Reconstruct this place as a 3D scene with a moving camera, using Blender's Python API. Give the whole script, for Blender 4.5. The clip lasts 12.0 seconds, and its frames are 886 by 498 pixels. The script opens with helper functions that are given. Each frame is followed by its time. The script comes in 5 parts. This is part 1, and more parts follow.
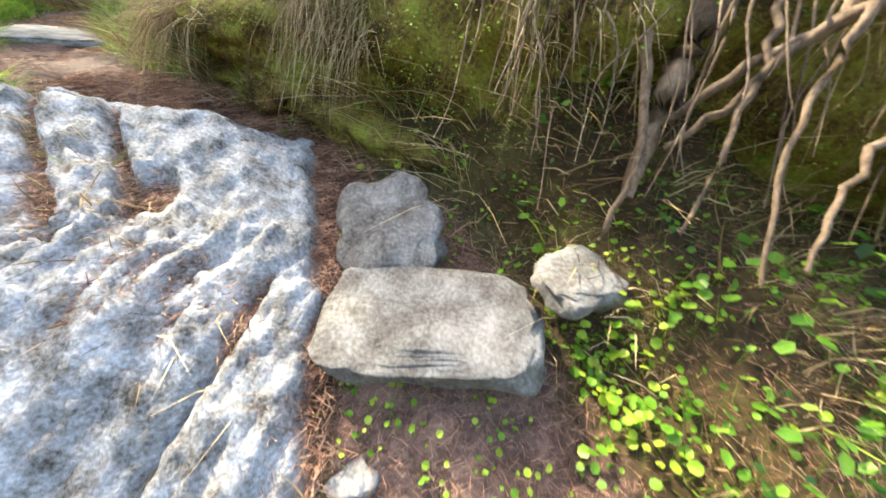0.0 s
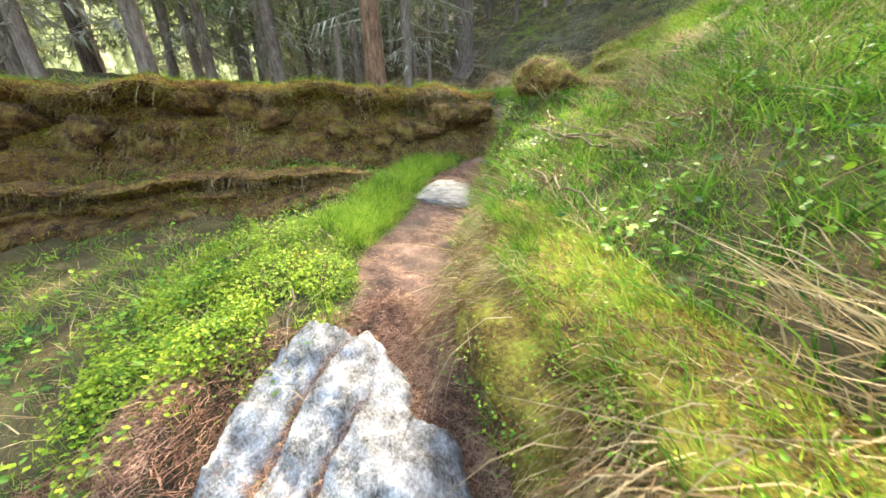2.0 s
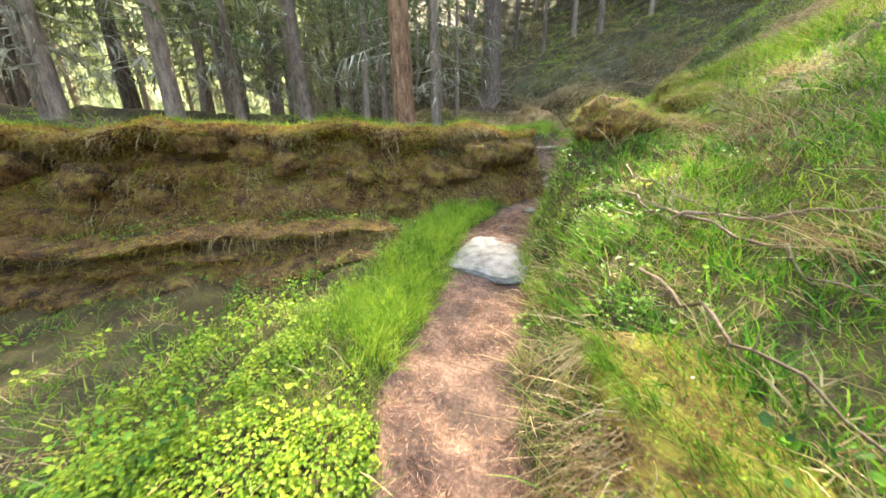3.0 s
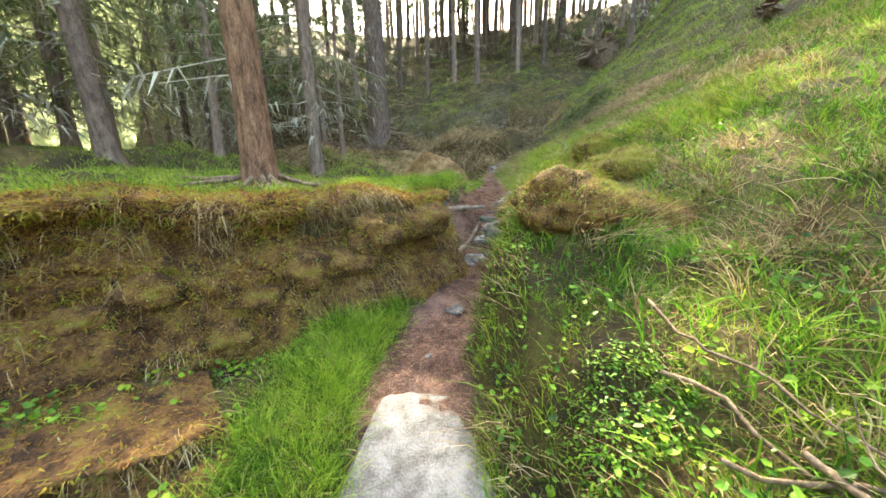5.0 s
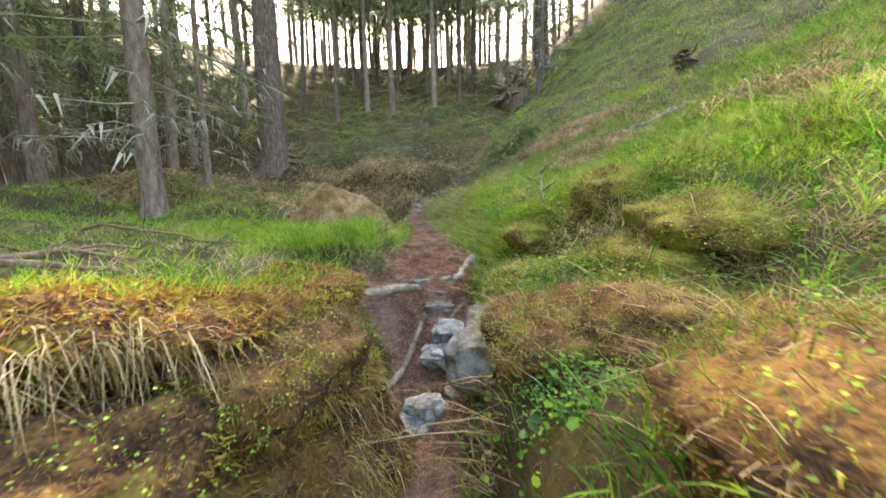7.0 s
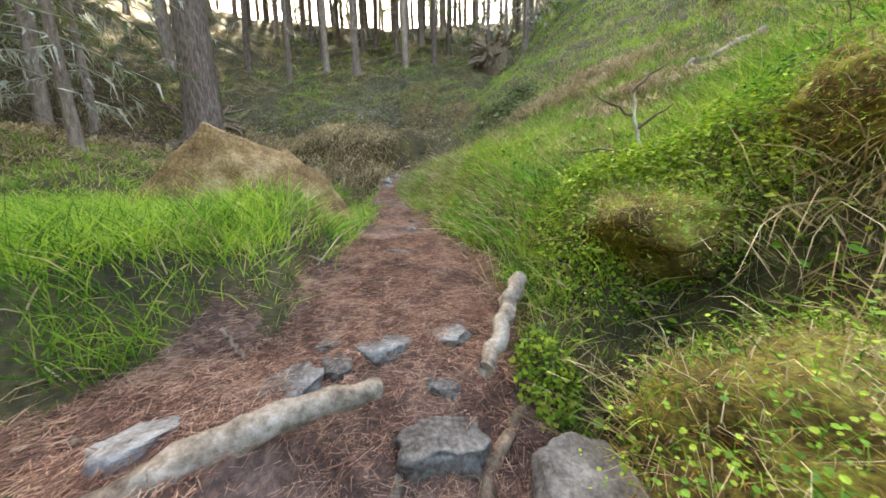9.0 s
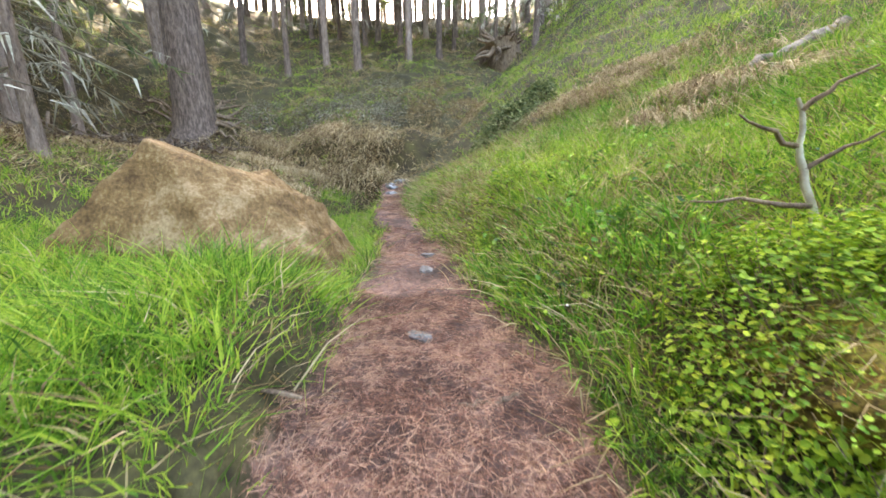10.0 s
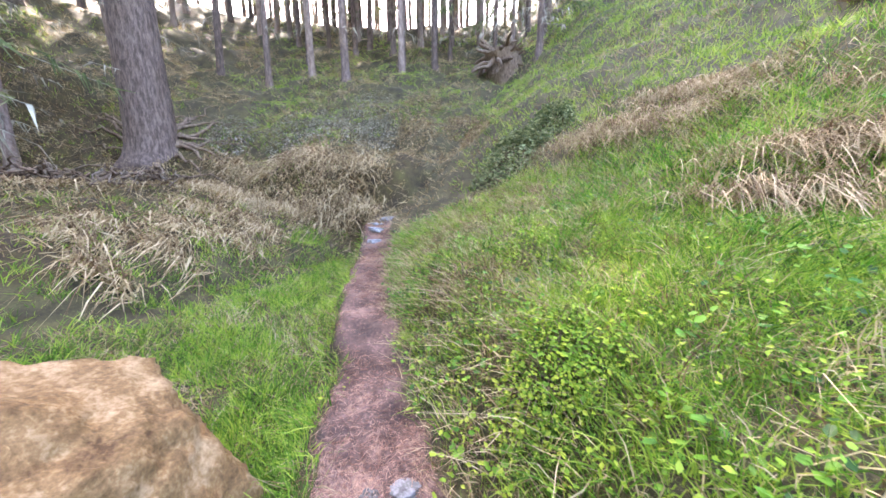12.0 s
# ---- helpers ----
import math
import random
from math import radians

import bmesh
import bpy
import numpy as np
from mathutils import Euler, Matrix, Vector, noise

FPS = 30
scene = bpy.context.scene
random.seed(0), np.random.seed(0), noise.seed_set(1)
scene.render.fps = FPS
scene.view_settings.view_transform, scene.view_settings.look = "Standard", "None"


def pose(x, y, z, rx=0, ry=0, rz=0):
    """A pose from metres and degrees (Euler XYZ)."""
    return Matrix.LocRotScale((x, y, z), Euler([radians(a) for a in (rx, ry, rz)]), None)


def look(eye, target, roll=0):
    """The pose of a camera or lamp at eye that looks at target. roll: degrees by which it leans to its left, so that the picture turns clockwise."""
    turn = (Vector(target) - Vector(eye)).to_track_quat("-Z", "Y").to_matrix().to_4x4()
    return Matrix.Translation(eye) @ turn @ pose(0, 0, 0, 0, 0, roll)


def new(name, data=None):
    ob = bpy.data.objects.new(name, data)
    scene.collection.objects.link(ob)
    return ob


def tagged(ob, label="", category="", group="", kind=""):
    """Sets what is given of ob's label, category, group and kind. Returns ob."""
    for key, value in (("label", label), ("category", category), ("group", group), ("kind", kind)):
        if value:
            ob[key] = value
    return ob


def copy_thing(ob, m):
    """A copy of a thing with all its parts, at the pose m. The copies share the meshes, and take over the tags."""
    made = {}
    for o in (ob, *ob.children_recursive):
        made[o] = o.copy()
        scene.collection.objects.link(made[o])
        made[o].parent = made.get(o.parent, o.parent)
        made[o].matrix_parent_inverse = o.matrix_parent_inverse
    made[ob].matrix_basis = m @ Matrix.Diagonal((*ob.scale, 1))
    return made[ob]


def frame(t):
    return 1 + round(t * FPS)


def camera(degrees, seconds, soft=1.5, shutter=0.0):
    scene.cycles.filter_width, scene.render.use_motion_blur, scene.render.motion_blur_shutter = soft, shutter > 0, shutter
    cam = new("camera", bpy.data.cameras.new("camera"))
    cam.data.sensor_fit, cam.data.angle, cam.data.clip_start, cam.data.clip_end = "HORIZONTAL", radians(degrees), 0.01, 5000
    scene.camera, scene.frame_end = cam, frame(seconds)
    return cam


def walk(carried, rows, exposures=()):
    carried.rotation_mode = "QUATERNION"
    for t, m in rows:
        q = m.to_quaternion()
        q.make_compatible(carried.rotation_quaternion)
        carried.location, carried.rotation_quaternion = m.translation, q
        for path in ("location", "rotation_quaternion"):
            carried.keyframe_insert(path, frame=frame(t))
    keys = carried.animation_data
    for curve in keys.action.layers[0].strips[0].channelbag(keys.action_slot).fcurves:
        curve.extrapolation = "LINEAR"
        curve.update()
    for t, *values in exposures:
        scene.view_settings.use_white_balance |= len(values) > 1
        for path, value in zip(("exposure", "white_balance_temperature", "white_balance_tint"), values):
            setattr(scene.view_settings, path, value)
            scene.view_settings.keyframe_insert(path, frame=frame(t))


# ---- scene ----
cam = camera(110.0, 12.0, soft=1.6, shutter=0.12)
PATH = [
    (0, (0.052, 0.011, 1.231), (0.073, 1.669, 0.113), -0.0),
    (0.5, (0.039, 0.496, 1.549), (-0.332, 2.166, 0.513), -1.1),
    (1, (-0.055, 0.791, 1.756), (-0.915, 2.361, 0.863), -1.5),
    (1.5, (-0.202, 1.169, 1.846), (-1.495, 2.48, 1.064), -2.2),
    (2, (-0.425, 1.381, 2.095), (-1.953, 2.458, 1.382), -1.7),
    (2.5, (-0.821, 1.542, 2.147), (-2.43, 2.511, 1.458), -1.6),
    (3, (-1.369, 1.76, 2.421), (-2.998, 2.763, 1.837), -1.5),
    (3.5, (-1.781, 2.066, 2.595), (-3.379, 3.189, 2.165), -1.9),
    (3.7, (-1.909, 2.186, 2.66), (-3.474, 3.366, 2.264), -1.9),
    (5.3, (-3.075, 3.129, 2.981), (-4.248, 4.692, 2.556), -1.2),
    (5.5, (-3.21, 3.287, 3.01), (-4.352, 4.875, 2.595), -1.1),
    (6, (-3.67, 3.691, 3.003), (-4.667, 5.389, 2.657), -0.7),
    (6.5, (-3.988, 4.169, 3.078), (-4.838, 5.961, 2.822), -1.0),
    (7, (-4.377, 4.871, 3.175), (-5.171, 6.692, 2.947), -0.9),
    (7.2, (-4.512, 5.081, 3.247), (-5.293, 6.91, 3.034), -0.8),
    (8.8, (-5.248, 6.536, 3.1), (-5.878, 8.401, 2.749), -0.9),
    (9, (-5.27, 6.665, 3.067), (-5.904, 8.529, 2.716), -1.1),
    (9.5, (-5.416, 6.965, 3.082), (-6.048, 8.826, 2.713), -0.8),
    (10, (-5.687, 7.315, 3.364), (-6.322, 9.174, 2.986), -0.6),
    (10.5, (-5.819, 7.662, 3.686), (-6.444, 9.528, 3.324), -1.0),
    (11, (-5.88, 8.147, 3.736), (-6.498, 10.015, 3.377), -1.3),
    (11.5, (-5.975, 8.496, 4.073), (-6.59, 10.368, 3.732), -0.9),
    (12, (-6.168, 8.828, 4.172), (-6.781, 10.7, 3.824), -0.5),
]
walk(cam, [(t, look(eye, target, roll)) for t, eye, target, roll in PATH],
     exposures=[(0.0, 2.85, 7200, 6), (2.5, 3.35, 7800, 4), (6.5, 3.45, 8100, 4), (9.5, 3.65, 7900, 7), (10.5, 4.2, 7400, 15), (12.0, 4.25, 6600, 22)])

# ---- light ----
SUN_DIR = Vector((-0.52, 0.58, 0.76)).normalized()      # towards the sun
world = bpy.data.worlds.new("world")
scene.world = world
world.use_nodes = True
_n = world.node_tree.nodes
_sky = _n.new("ShaderNodeTexSky")
_sky.sky_type = "NISHITA"
_sky.sun_disc = False
_sky.sun_elevation = math.asin(SUN_DIR.z)
_sky.sun_rotation = math.atan2(SUN_DIR.x, SUN_DIR.y)
_sky.air_density, _sky.dust_density, _sky.ozone_density = 1.0, 3.0, 0.6
_n["Background"].inputs["Strength"].default_value = 0.15
world.node_tree.links.new(_sky.outputs[0], _n["Background"].inputs["Color"])
sun_data = bpy.data.lights.new("sun", "SUN")
sun_data.energy, sun_data.angle, sun_data.color = 2.8, radians(0.8), (1.0, 0.91, 0.74)
sun = new("sun", sun_data)
sun.matrix_world = look((0, 0, 40), Vector((0, 0, 40)) - SUN_DIR)

# ---- materials ----


def material(name, colors, rough=0.85, scale=8.0, bump=0.4, island=0.0, fine=60.0, spec=0.3, translucent=0.0, stretch=(1, 1, 1), mask=None, obj_rand=0.0):
    """Noise of two scales through a ramp of colours; island: spread of brightness between loose pieces; mask: (attribute, second ramp)."""
    m = bpy.data.materials.new(name)
    m.use_nodes = True
    t = m.node_tree
    n, link = t.nodes, t.links.new
    b = n["Principled BSDF"]
    b.inputs["Roughness"].default_value = rough
    b.inputs["Specular IOR Level"].default_value = spec
    co = n.new("ShaderNodeTexCoord")
    mp = n.new("ShaderNodeMapping")
    mp.inputs["Scale"].default_value = stretch
    link(co.outputs["Object"], mp.inputs["Vector"])

    def noise_node(s, detail):
        k = n.new("ShaderNodeTexNoise")
        k.inputs["Scale"].default_value, k.inputs["Detail"].default_value, k.inputs["Roughness"].default_value = s, detail, 0.62
        link(mp.outputs[0], k.inputs["Vector"])
        return k

    def ramp(cols, src):
        r = n.new("ShaderNodeValToRGB")
        e = r.color_ramp.elements
        while len(e) < len(cols):
            e.new(0.5)
        for i, c in enumerate(cols):
            e[i].position = 0.36 + 0.28 * i / max(1, len(cols) - 1)
            e[i].color = (*c, 1)
        link(src, r.inputs["Fac"])
        return r.outputs["Color"]

    coarse, grain = noise_node(scale, 6), noise_node(fine, 4)
    mix = n.new("ShaderNodeMix")
    mix.data_type = "FLOAT"
    mix.inputs[0].default_value = 0.4
    link(coarse.outputs["Fac"], mix.inputs[2])
    link(grain.outputs["Fac"], mix.inputs[3])
    value = mix.outputs[0]
    if island or obj_rand:
        src = n.new("ShaderNodeNewGeometry").outputs["Random Per Island"] if island else n.new("ShaderNodeObjectInfo").outputs["Random"]
        ma = n.new("ShaderNodeMath")
        ma.operation = "MULTIPLY_ADD"
        link(src, ma.inputs[0])
        ma.inputs[1].default_value = (island or obj_rand)
        ad = n.new("ShaderNodeMath")
        ad.operation = "SUBTRACT"
        link(value, ad.inputs[0])
        ad.inputs[1].default_value = (island or obj_rand) / 2
        link(ad.outputs[0], ma.inputs[2])
        value = ma.outputs[0]
    color = ramp(colors, value)
    if mask:
        for attr, cols in mask:
            at = n.new("ShaderNodeAttribute")
            at.attribute_name = attr
            edge = n.new("ShaderNodeMath")
            edge.operation = "MULTIPLY_ADD"
            link(grain.outputs["Fac"], edge.inputs[0])
            edge.inputs[1].default_value = 0.9
            sub = n.new("ShaderNodeMath")
            sub.operation = "SUBTRACT"
            link(at.outputs["Fac"], sub.inputs[0])
            sub.inputs[1].default_value = 0.45
            link(sub.outputs[0], edge.inputs[2])
            sm = n.new("ShaderNodeMapRange")
            sm.inputs["From Min"].default_value, sm.inputs["From Max"].default_value = 0.35, 0.65
            link(edge.outputs[0], sm.inputs["Value"])
            mc = n.new("ShaderNodeMix")
            mc.data_type = "RGBA"
            link(sm.outputs[0], mc.inputs[0])
            link(color, mc.inputs[6])
            link(ramp(cols, value), mc.inputs[7])
            color = mc.outputs[2]
    link(color, b.inputs["Base Color"])
    bm_node = n.new("ShaderNodeBump")
    bm_node.inputs["Strength"].default_value = bump
    bm_node.inputs["Distance"].default_value = 0.02
    link(mix.outputs[0], bm_node.inputs["Height"])
    link(bm_node.outputs[0], b.inputs["Normal"])
    if translucent:
        tr = n.new("ShaderNodeBsdfTranslucent")
        link(color, tr.inputs["Color"])
        ms = n.new("ShaderNodeMixShader")
        ms.inputs[0].default_value = translucent
        link(b.outputs[0], ms.inputs[1])
        link(tr.outputs[0], ms.inputs[2])
        link(ms.outputs[0], n["Material Output"].inputs["Surface"])
    return m


LITTER = [(0.026, 0.017, 0.014), (0.095, 0.055, 0.043), (0.25, 0.15, 0.115)]
MOSS = [(0.018, 0.012, 0.006), (0.05, 0.034, 0.012), (0.09, 0.08, 0.02)]
M_GROUND = material("forest_soil", [(0.018, 0.013, 0.007), (0.05, 0.042, 0.016), (0.105, 0.09, 0.032)], scale=3.0, fine=40, bump=0.9,
                    mask=[("bank", MOSS), ("path", LITTER)])
M_ROCK = material("pale_rock", [(0.04, 0.03, 0.022), (0.17, 0.165, 0.16), (0.30, 0.305, 0.32), (0.50, 0.51, 0.54)], rough=0.75, scale=9, fine=75, bump=1.0)
M_STONE = material("grey_stone", [(0.05, 0.04, 0.033), (0.14, 0.132, 0.125), (0.27, 0.265, 0.26)], rough=0.75, scale=8, fine=70, bump=0.7, obj_rand=0.15)
M_BOULDER = material("sandstone", [(0.07, 0.036, 0.013), (0.19, 0.112, 0.045), (0.36, 0.25, 0.14)], rough=0.85, scale=5, fine=48, bump=1.0)
M_BARK = material("red_bark", [(0.07, 0.035, 0.02), (0.24, 0.13, 0.078), (0.38, 0.235, 0.155)], scale=5, fine=30, bump=1.0, stretch=(3, 3, 0.7), obj_rand=0.2)

# ---- ground ----
# the trodden line: x, y, z, half width
TRAIL = np.array([
    (0.15, -1.6, -0.6, 0.5), (0.1, 0.15, 0.05, 0.4), (0.1, 0.75, 0.3, 0.35), (-0.3, 1.2, 0.5, 0.35), (-0.95, 1.65, 0.78, 0.4),
    (-1.7, 1.95, 1.0, 0.36), (-2.6, 2.5, 1.1, 0.34), (-3.55, 3.6, 1.17, 0.36), (-4.35, 4.3, 1.36, 0.36), (-4.8, 5.2, 1.48, 0.27),
    (-5.1, 6.0, 1.6, 0.25), (-5.35, 6.75, 1.78, 0.25), (-5.45, 7.2, 2.1, 0.36), (-5.7, 7.65, 2.5, 0.46), (-6.05, 8.25, 2.66, 0.44),
    (-6.55, 9.2, 2.72, 0.38), (-7.0, 10.1, 2.83, 0.28), (-7.75, 11.3, 2.95, 0.22), (-8.5, 12.5, 3.06, 0.22), (-9.4, 14.4, 3.3, 0.27),
    (-9.95, 15.5, 3.75, 0.3), (-10.1, 17.5, 4.6, 0.15)])
# brow of the upper bank beside the trail, and of the low terrace under it
BROW = np.array([(-11, -6), (-8.3, -2.2), (-7.35, 0.0), (-6.8, 1.8), (-6.4, 3.3), (-6.05, 4.5), (-5.9, 5.6), (-5.85, 6.4), (-5.92, 7.2), (-6.2, 7.7), (-6.62, 8.35), (-7.3, 9.6)])
TERRACE = np.array([(-9, -6), (-7.3, -2.2), (-6.5, 0.0), (-5.75, 1.8), (-5.3, 2.9), (-5.2, 3.6), (-5.35, 4.6)])


# foot of the farther bank, behind the boulder
BANKFOOT = np.array([(-12, -20), (-12.6, 0), (-13, 7.5), (-14.3, 9.8), (-15.4, 11.6), (-15.9, 13.2), (-15, 14.5), (-13, 15.0), (-10, 15.5), (-8, 16.5), (-2, 18.5), (30, 24)])

# foot of the gentle rise below that bank
RAMP = np.array([(-10.3, 7.5), (-10.5, 9.0), (-11.0, 10.7), (-11.3, 12.5), (-11.1, 14.0), (-10.5, 15.4), (-9.5, 17.0)])


def dense(line, step=0.08):
    seg = np.r_[0, np.cumsum(np.hypot(*np.diff(line[:, :2], axis=0).T))]
    s = np.arange(0, seg[-1], step)
    k = np.stack([np.interp(s, seg, c) for c in line.T], 1)
    for _ in range(6):
        k[1:-1] = (k[:-2] + 2 * k[1:-1] + k[2:]) / 4
    return k


TRAIL_D, BROW_D, TERRACE_D, FOOT_D, RAMP_D = dense(TRAIL), dense(BROW), dense(TERRACE), dense(BANKFOOT, 0.25), dense(RAMP, 0.2)


def beside(line, x, y):
    """Distance from a line, positive on its left, and the values along it."""
    out_d, out_v = np.empty(len(x)), np.empty((len(x), line.shape[1]))
    tang = np.gradient(line[:, :2], axis=0)
    for a in range(0, len(x), 20000):
        px, py = x[a:a + 20000, None], y[a:a + 20000, None]
        d2 = (px - line[:, 0]) ** 2 + (py - line[:, 1]) ** 2
        i = d2.argmin(1)
        cross = tang[i, 0] * (py[:, 0] - line[i, 1]) - tang[i, 1] * (px[:, 0] - line[i, 0])
        d = np.sqrt(d2[np.arange(len(i)), i])
        out_d[a:a + 20000] = np.where(cross > 0, d, -d)
        w = 1 / (d2 + 0.01) ** 3
        w /= w.sum(1, keepdims=True)
        out_v[a:a + 20000] = w @ line
    return out_d, out_v


def smooth(a, b, v):
    u = np.clip((v - a) / (b - a), 0, 1)
    return u * u * (3 - 2 * u)


_rng = np.random.default_rng(5)
_lattice = _rng.random((64, 64))


def rough_noise(x, y, octaves=4, gain=0.5):
    """Smooth value noise from -1 to 1."""
    total, amp, norm = 0, 1.0, 0
    for o in range(octaves):
        u, v = x * 2 ** o + 17.3 * o, y * 2 ** o + 5.1 * o
        i, j = np.floor(u).astype(int), np.floor(v).astype(int)
        fu, fv = u - i, v - j
        fu, fv = fu * fu * (3 - 2 * fu), fv * fv * (3 - 2 * fv)
        g = lambda a, b: _lattice[a % 64, b % 64]
        total = total + amp * ((g(i, j) * (1 - fu) + g(i + 1, j) * fu) * (1 - fv) + (g(i, j + 1) * (1 - fu) + g(i + 1, j + 1) * fu) * fv)
        norm, amp = norm + amp, amp * gain
    return 2 * total / norm - 1


def slab_height(x, y):
    z = 0.95 - 0.2 * (x + 1.3) + 0.42 * np.minimum(y - 1.62, 0.0) - 0.12 * np.clip(0.75 - y, 0, 1) - 0.1 * smooth(1.55, 2.0, y)
    low = smooth(1.25, 0.85, y)
    u = (x + 1.16) * (0.81 + 0.12 * low) + (y - 1.13) * (0.58 - 0.9 * low)      # across the strata
    w = (x + 1.16) * -0.58 + (y - 1.13) * 0.81
    ridge = np.abs(rough_noise(u * 3.2 + 3, w * 0.7 + 1, 3)) ** 0.7
    step = np.abs(rough_noise(u * 7 + 7, w * 2.6, 2)) ** 0.6
    chip = np.floor(rough_noise(x * 5 + 2, y * 5, 4, 0.6) * 3.0 + 0.35 * rough_noise(x * 22, y * 22, 2)) / 3.0
    calm = 0.3 + 0.7 * smooth(2.0, 1.55, y)
    fine = np.abs(rough_noise(u * 11 + 1, w * 3.2, 4, 0.6))
    flake = np.floor(2.2 * rough_noise(u * 3.4 + 5, w * 1.6 + 2, 3) + 0.5 * rough_noise(x * 14, y * 14, 2)) / 2.2
    return z + calm * (0.09 * (0.4 - ridge) - 0.03 * step + 0.05 * (0.3 - fine)) + 0.03 * chip + 0.035 * flake + 0.03 * rough_noise(x * 9, y * 9, 5, 0.75)


def slab_rim(x, y):
    """Distance inside the outcrop's outline."""
    left = np.interp(y, [0.1, 0.45, 0.9, 1.3, 1.6, 2.2], [-1.1, -1.42, -1.62, -2.05, -2.2, -1.9])
    right = np.interp(y, [0.1, 0.6, 1.0, 1.5, 1.9, 2.2], [-0.3, -0.34, -0.38, -0.56, -0.66, -0.9])
    rim = np.minimum(x - left, right - x) + 0.09 * rough_noise(x * 4, y * 4, 3)
    return np.minimum(rim, 1.96 - y + 0.07 * rough_noise(x * 5 + 9, y, 2))


def ground_at(x, y):
    """Height of the ground, and how much of it is trail and mossy bank."""
    x, y = np.asarray(x, float).ravel(), np.asarray(y, float).ravel()
    d, v = beside(TRAIL_D, x, y)
    tz, hw = v[:, 2], v[:, 3]
    bx, by = np.clip(x, -14, 9), np.clip(y, -4, 24)
    hill = 0.243 + 0.0147 * bx + 0.469 * by + 0.0266 * bx * by + 0.25 * (x - bx) * (x > bx) + 0.35 * (y - by)
    hill = hill + 0.3 * np.clip(y - 15, 0, 40)
    hill = hill + 0.45 * np.exp(-((x + 2.2) ** 2 + (y - 9.4) ** 2) / 3.0) - 0.3 * np.exp(-((x + 3.6) ** 2 + (y - 11.6) ** 2) / 3.0)
    hill = hill + 0.4 * smooth(-1.0, 0.3, x) * smooth(6, 2.5, y) * smooth(0.9, 1.7, y)
    for bx, by, lift, wide in ((-5.0, 15.1, 0.4, 1.2), (-4.1, 12.5, 0.3, 0.8), (-2.5, 10.6, 0.3, 0.9), (-3.0, 14.2, 0.3, 1.0), (-4.0, 8.1, 0.25, 0.5), (-6.3, 17.5, 0.5, 1.5)):
        hill = hill + lift * np.exp(-((x - bx) ** 2 * 0.6 + (y - by) ** 2) / (wide * wide)) - 0.5 * lift * np.exp(-((x - bx) ** 2 * 0.6 + (y - by + wide) ** 2) / (wide * wide))
    n1, _ = beside(FOOT_D, x, y)
    n1 = n1 + 0.5 * rough_noise(x * 0.9, y * 0.9 + 4, 3)
    north = smooth(11, 16.5, y)
    up = 2.95 + (0.5 + 1.1 * north) * smooth(-0.4, 1.1, n1) + (0.07 + 0.58 * north) * np.clip(n1 - 0.6, 0, 60) - 0.35 * north * np.clip(n1 - 22, 0, 400)
    right_z = np.where(n1 > -3, np.maximum(hill, up - 0.2), hill)
    # left of the trail: verge, hollow, low terrace, upper bank
    db, _ = beside(BROW_D, x, y)
    dt, _ = beside(TERRACE_D, x, y)
    verge = tz + 0.08 * smooth(hw, hw + 0.25, d) - 0.16 * smooth(0.9, 2.2, d)
    low = verge + (1.62 - verge) * smooth(-0.18, 0.12, dt) * smooth(4.0, 3.0, y)
    inner = 2.74 + 0.09 * np.clip(-x - 6.2, 0, 6) * smooth(14, 5, y) + (up - 2.95)
    wob = 0.12 * rough_noise(x * 1.3, y * 1.3, 3)
    left_z = low + (inner - low) * smooth(-0.1, 0.22, db + 0.5 * wob)
    left_far = np.where(y > 7.0, tz + (np.maximum(inner - 0.3 * smooth(8.2, 9.0, y) * smooth(3.2, 1.6, d), 2.95 - 0.28 * smooth(8.2, 9.0, y)) - tz) * smooth(hw, hw + 0.2, d + 0.08 * rough_noise(x * 3, y * 3, 2)), left_z)
    left_z = left_z + (left_far - left_z) * smooth(7.2, 8.4, y)
    steep = np.interp(y, [0, 1.5, 3, 4.6, 5.2, 7.4, 8.2, 9.5], [0.45, 0.5, 0.7, 0.6, 0.4, 0.35, 0.5, 0.6])
    right_z = tz + (np.maximum(right_z, tz) - tz) * smooth(0, 1, (-d - hw) / steep)
    right_z = right_z + 0.42 * np.exp(-(((x + 3.85) / 0.55) ** 2 + ((y - 5.55) / 0.6) ** 2)) * smooth(0.25, 0.6, -d)
    right_z = right_z - 0.7 * np.exp(-(((x + 4.8) / 0.27) ** 2 + ((y - 7.8) / 0.3) ** 2))
    z = np.where(d > 0, left_z, right_z)
    z = z + (np.maximum(hill, up) - z) * smooth(14.6, 16.2, y)
    z = z - 0.3 * smooth(-0.35, -0.7, x) * smooth(1.0, 0.5, y) * smooth(-2.6, -1.6, x)
    inside = smooth(-0.25, 0.1, slab_rim(x, y)) * (y > -0.1) * (y < 2.3)
    z = z + (np.minimum(z, slab_height(x, y) - 0.09) - z) * inside
    path = smooth(hw + 0.12, hw - 0.06, np.abs(d) + 0.14 * rough_noise(x * 3, y * 3, 3)) * smooth(16.2, 15.4, v[:, 1])
    path = np.maximum(path, smooth(0.62, 0.4, np.hypot(x + 6.2, (y - 7.2) * 1.3) + 0.15 * rough_noise(x * 4, y * 4, 3)))
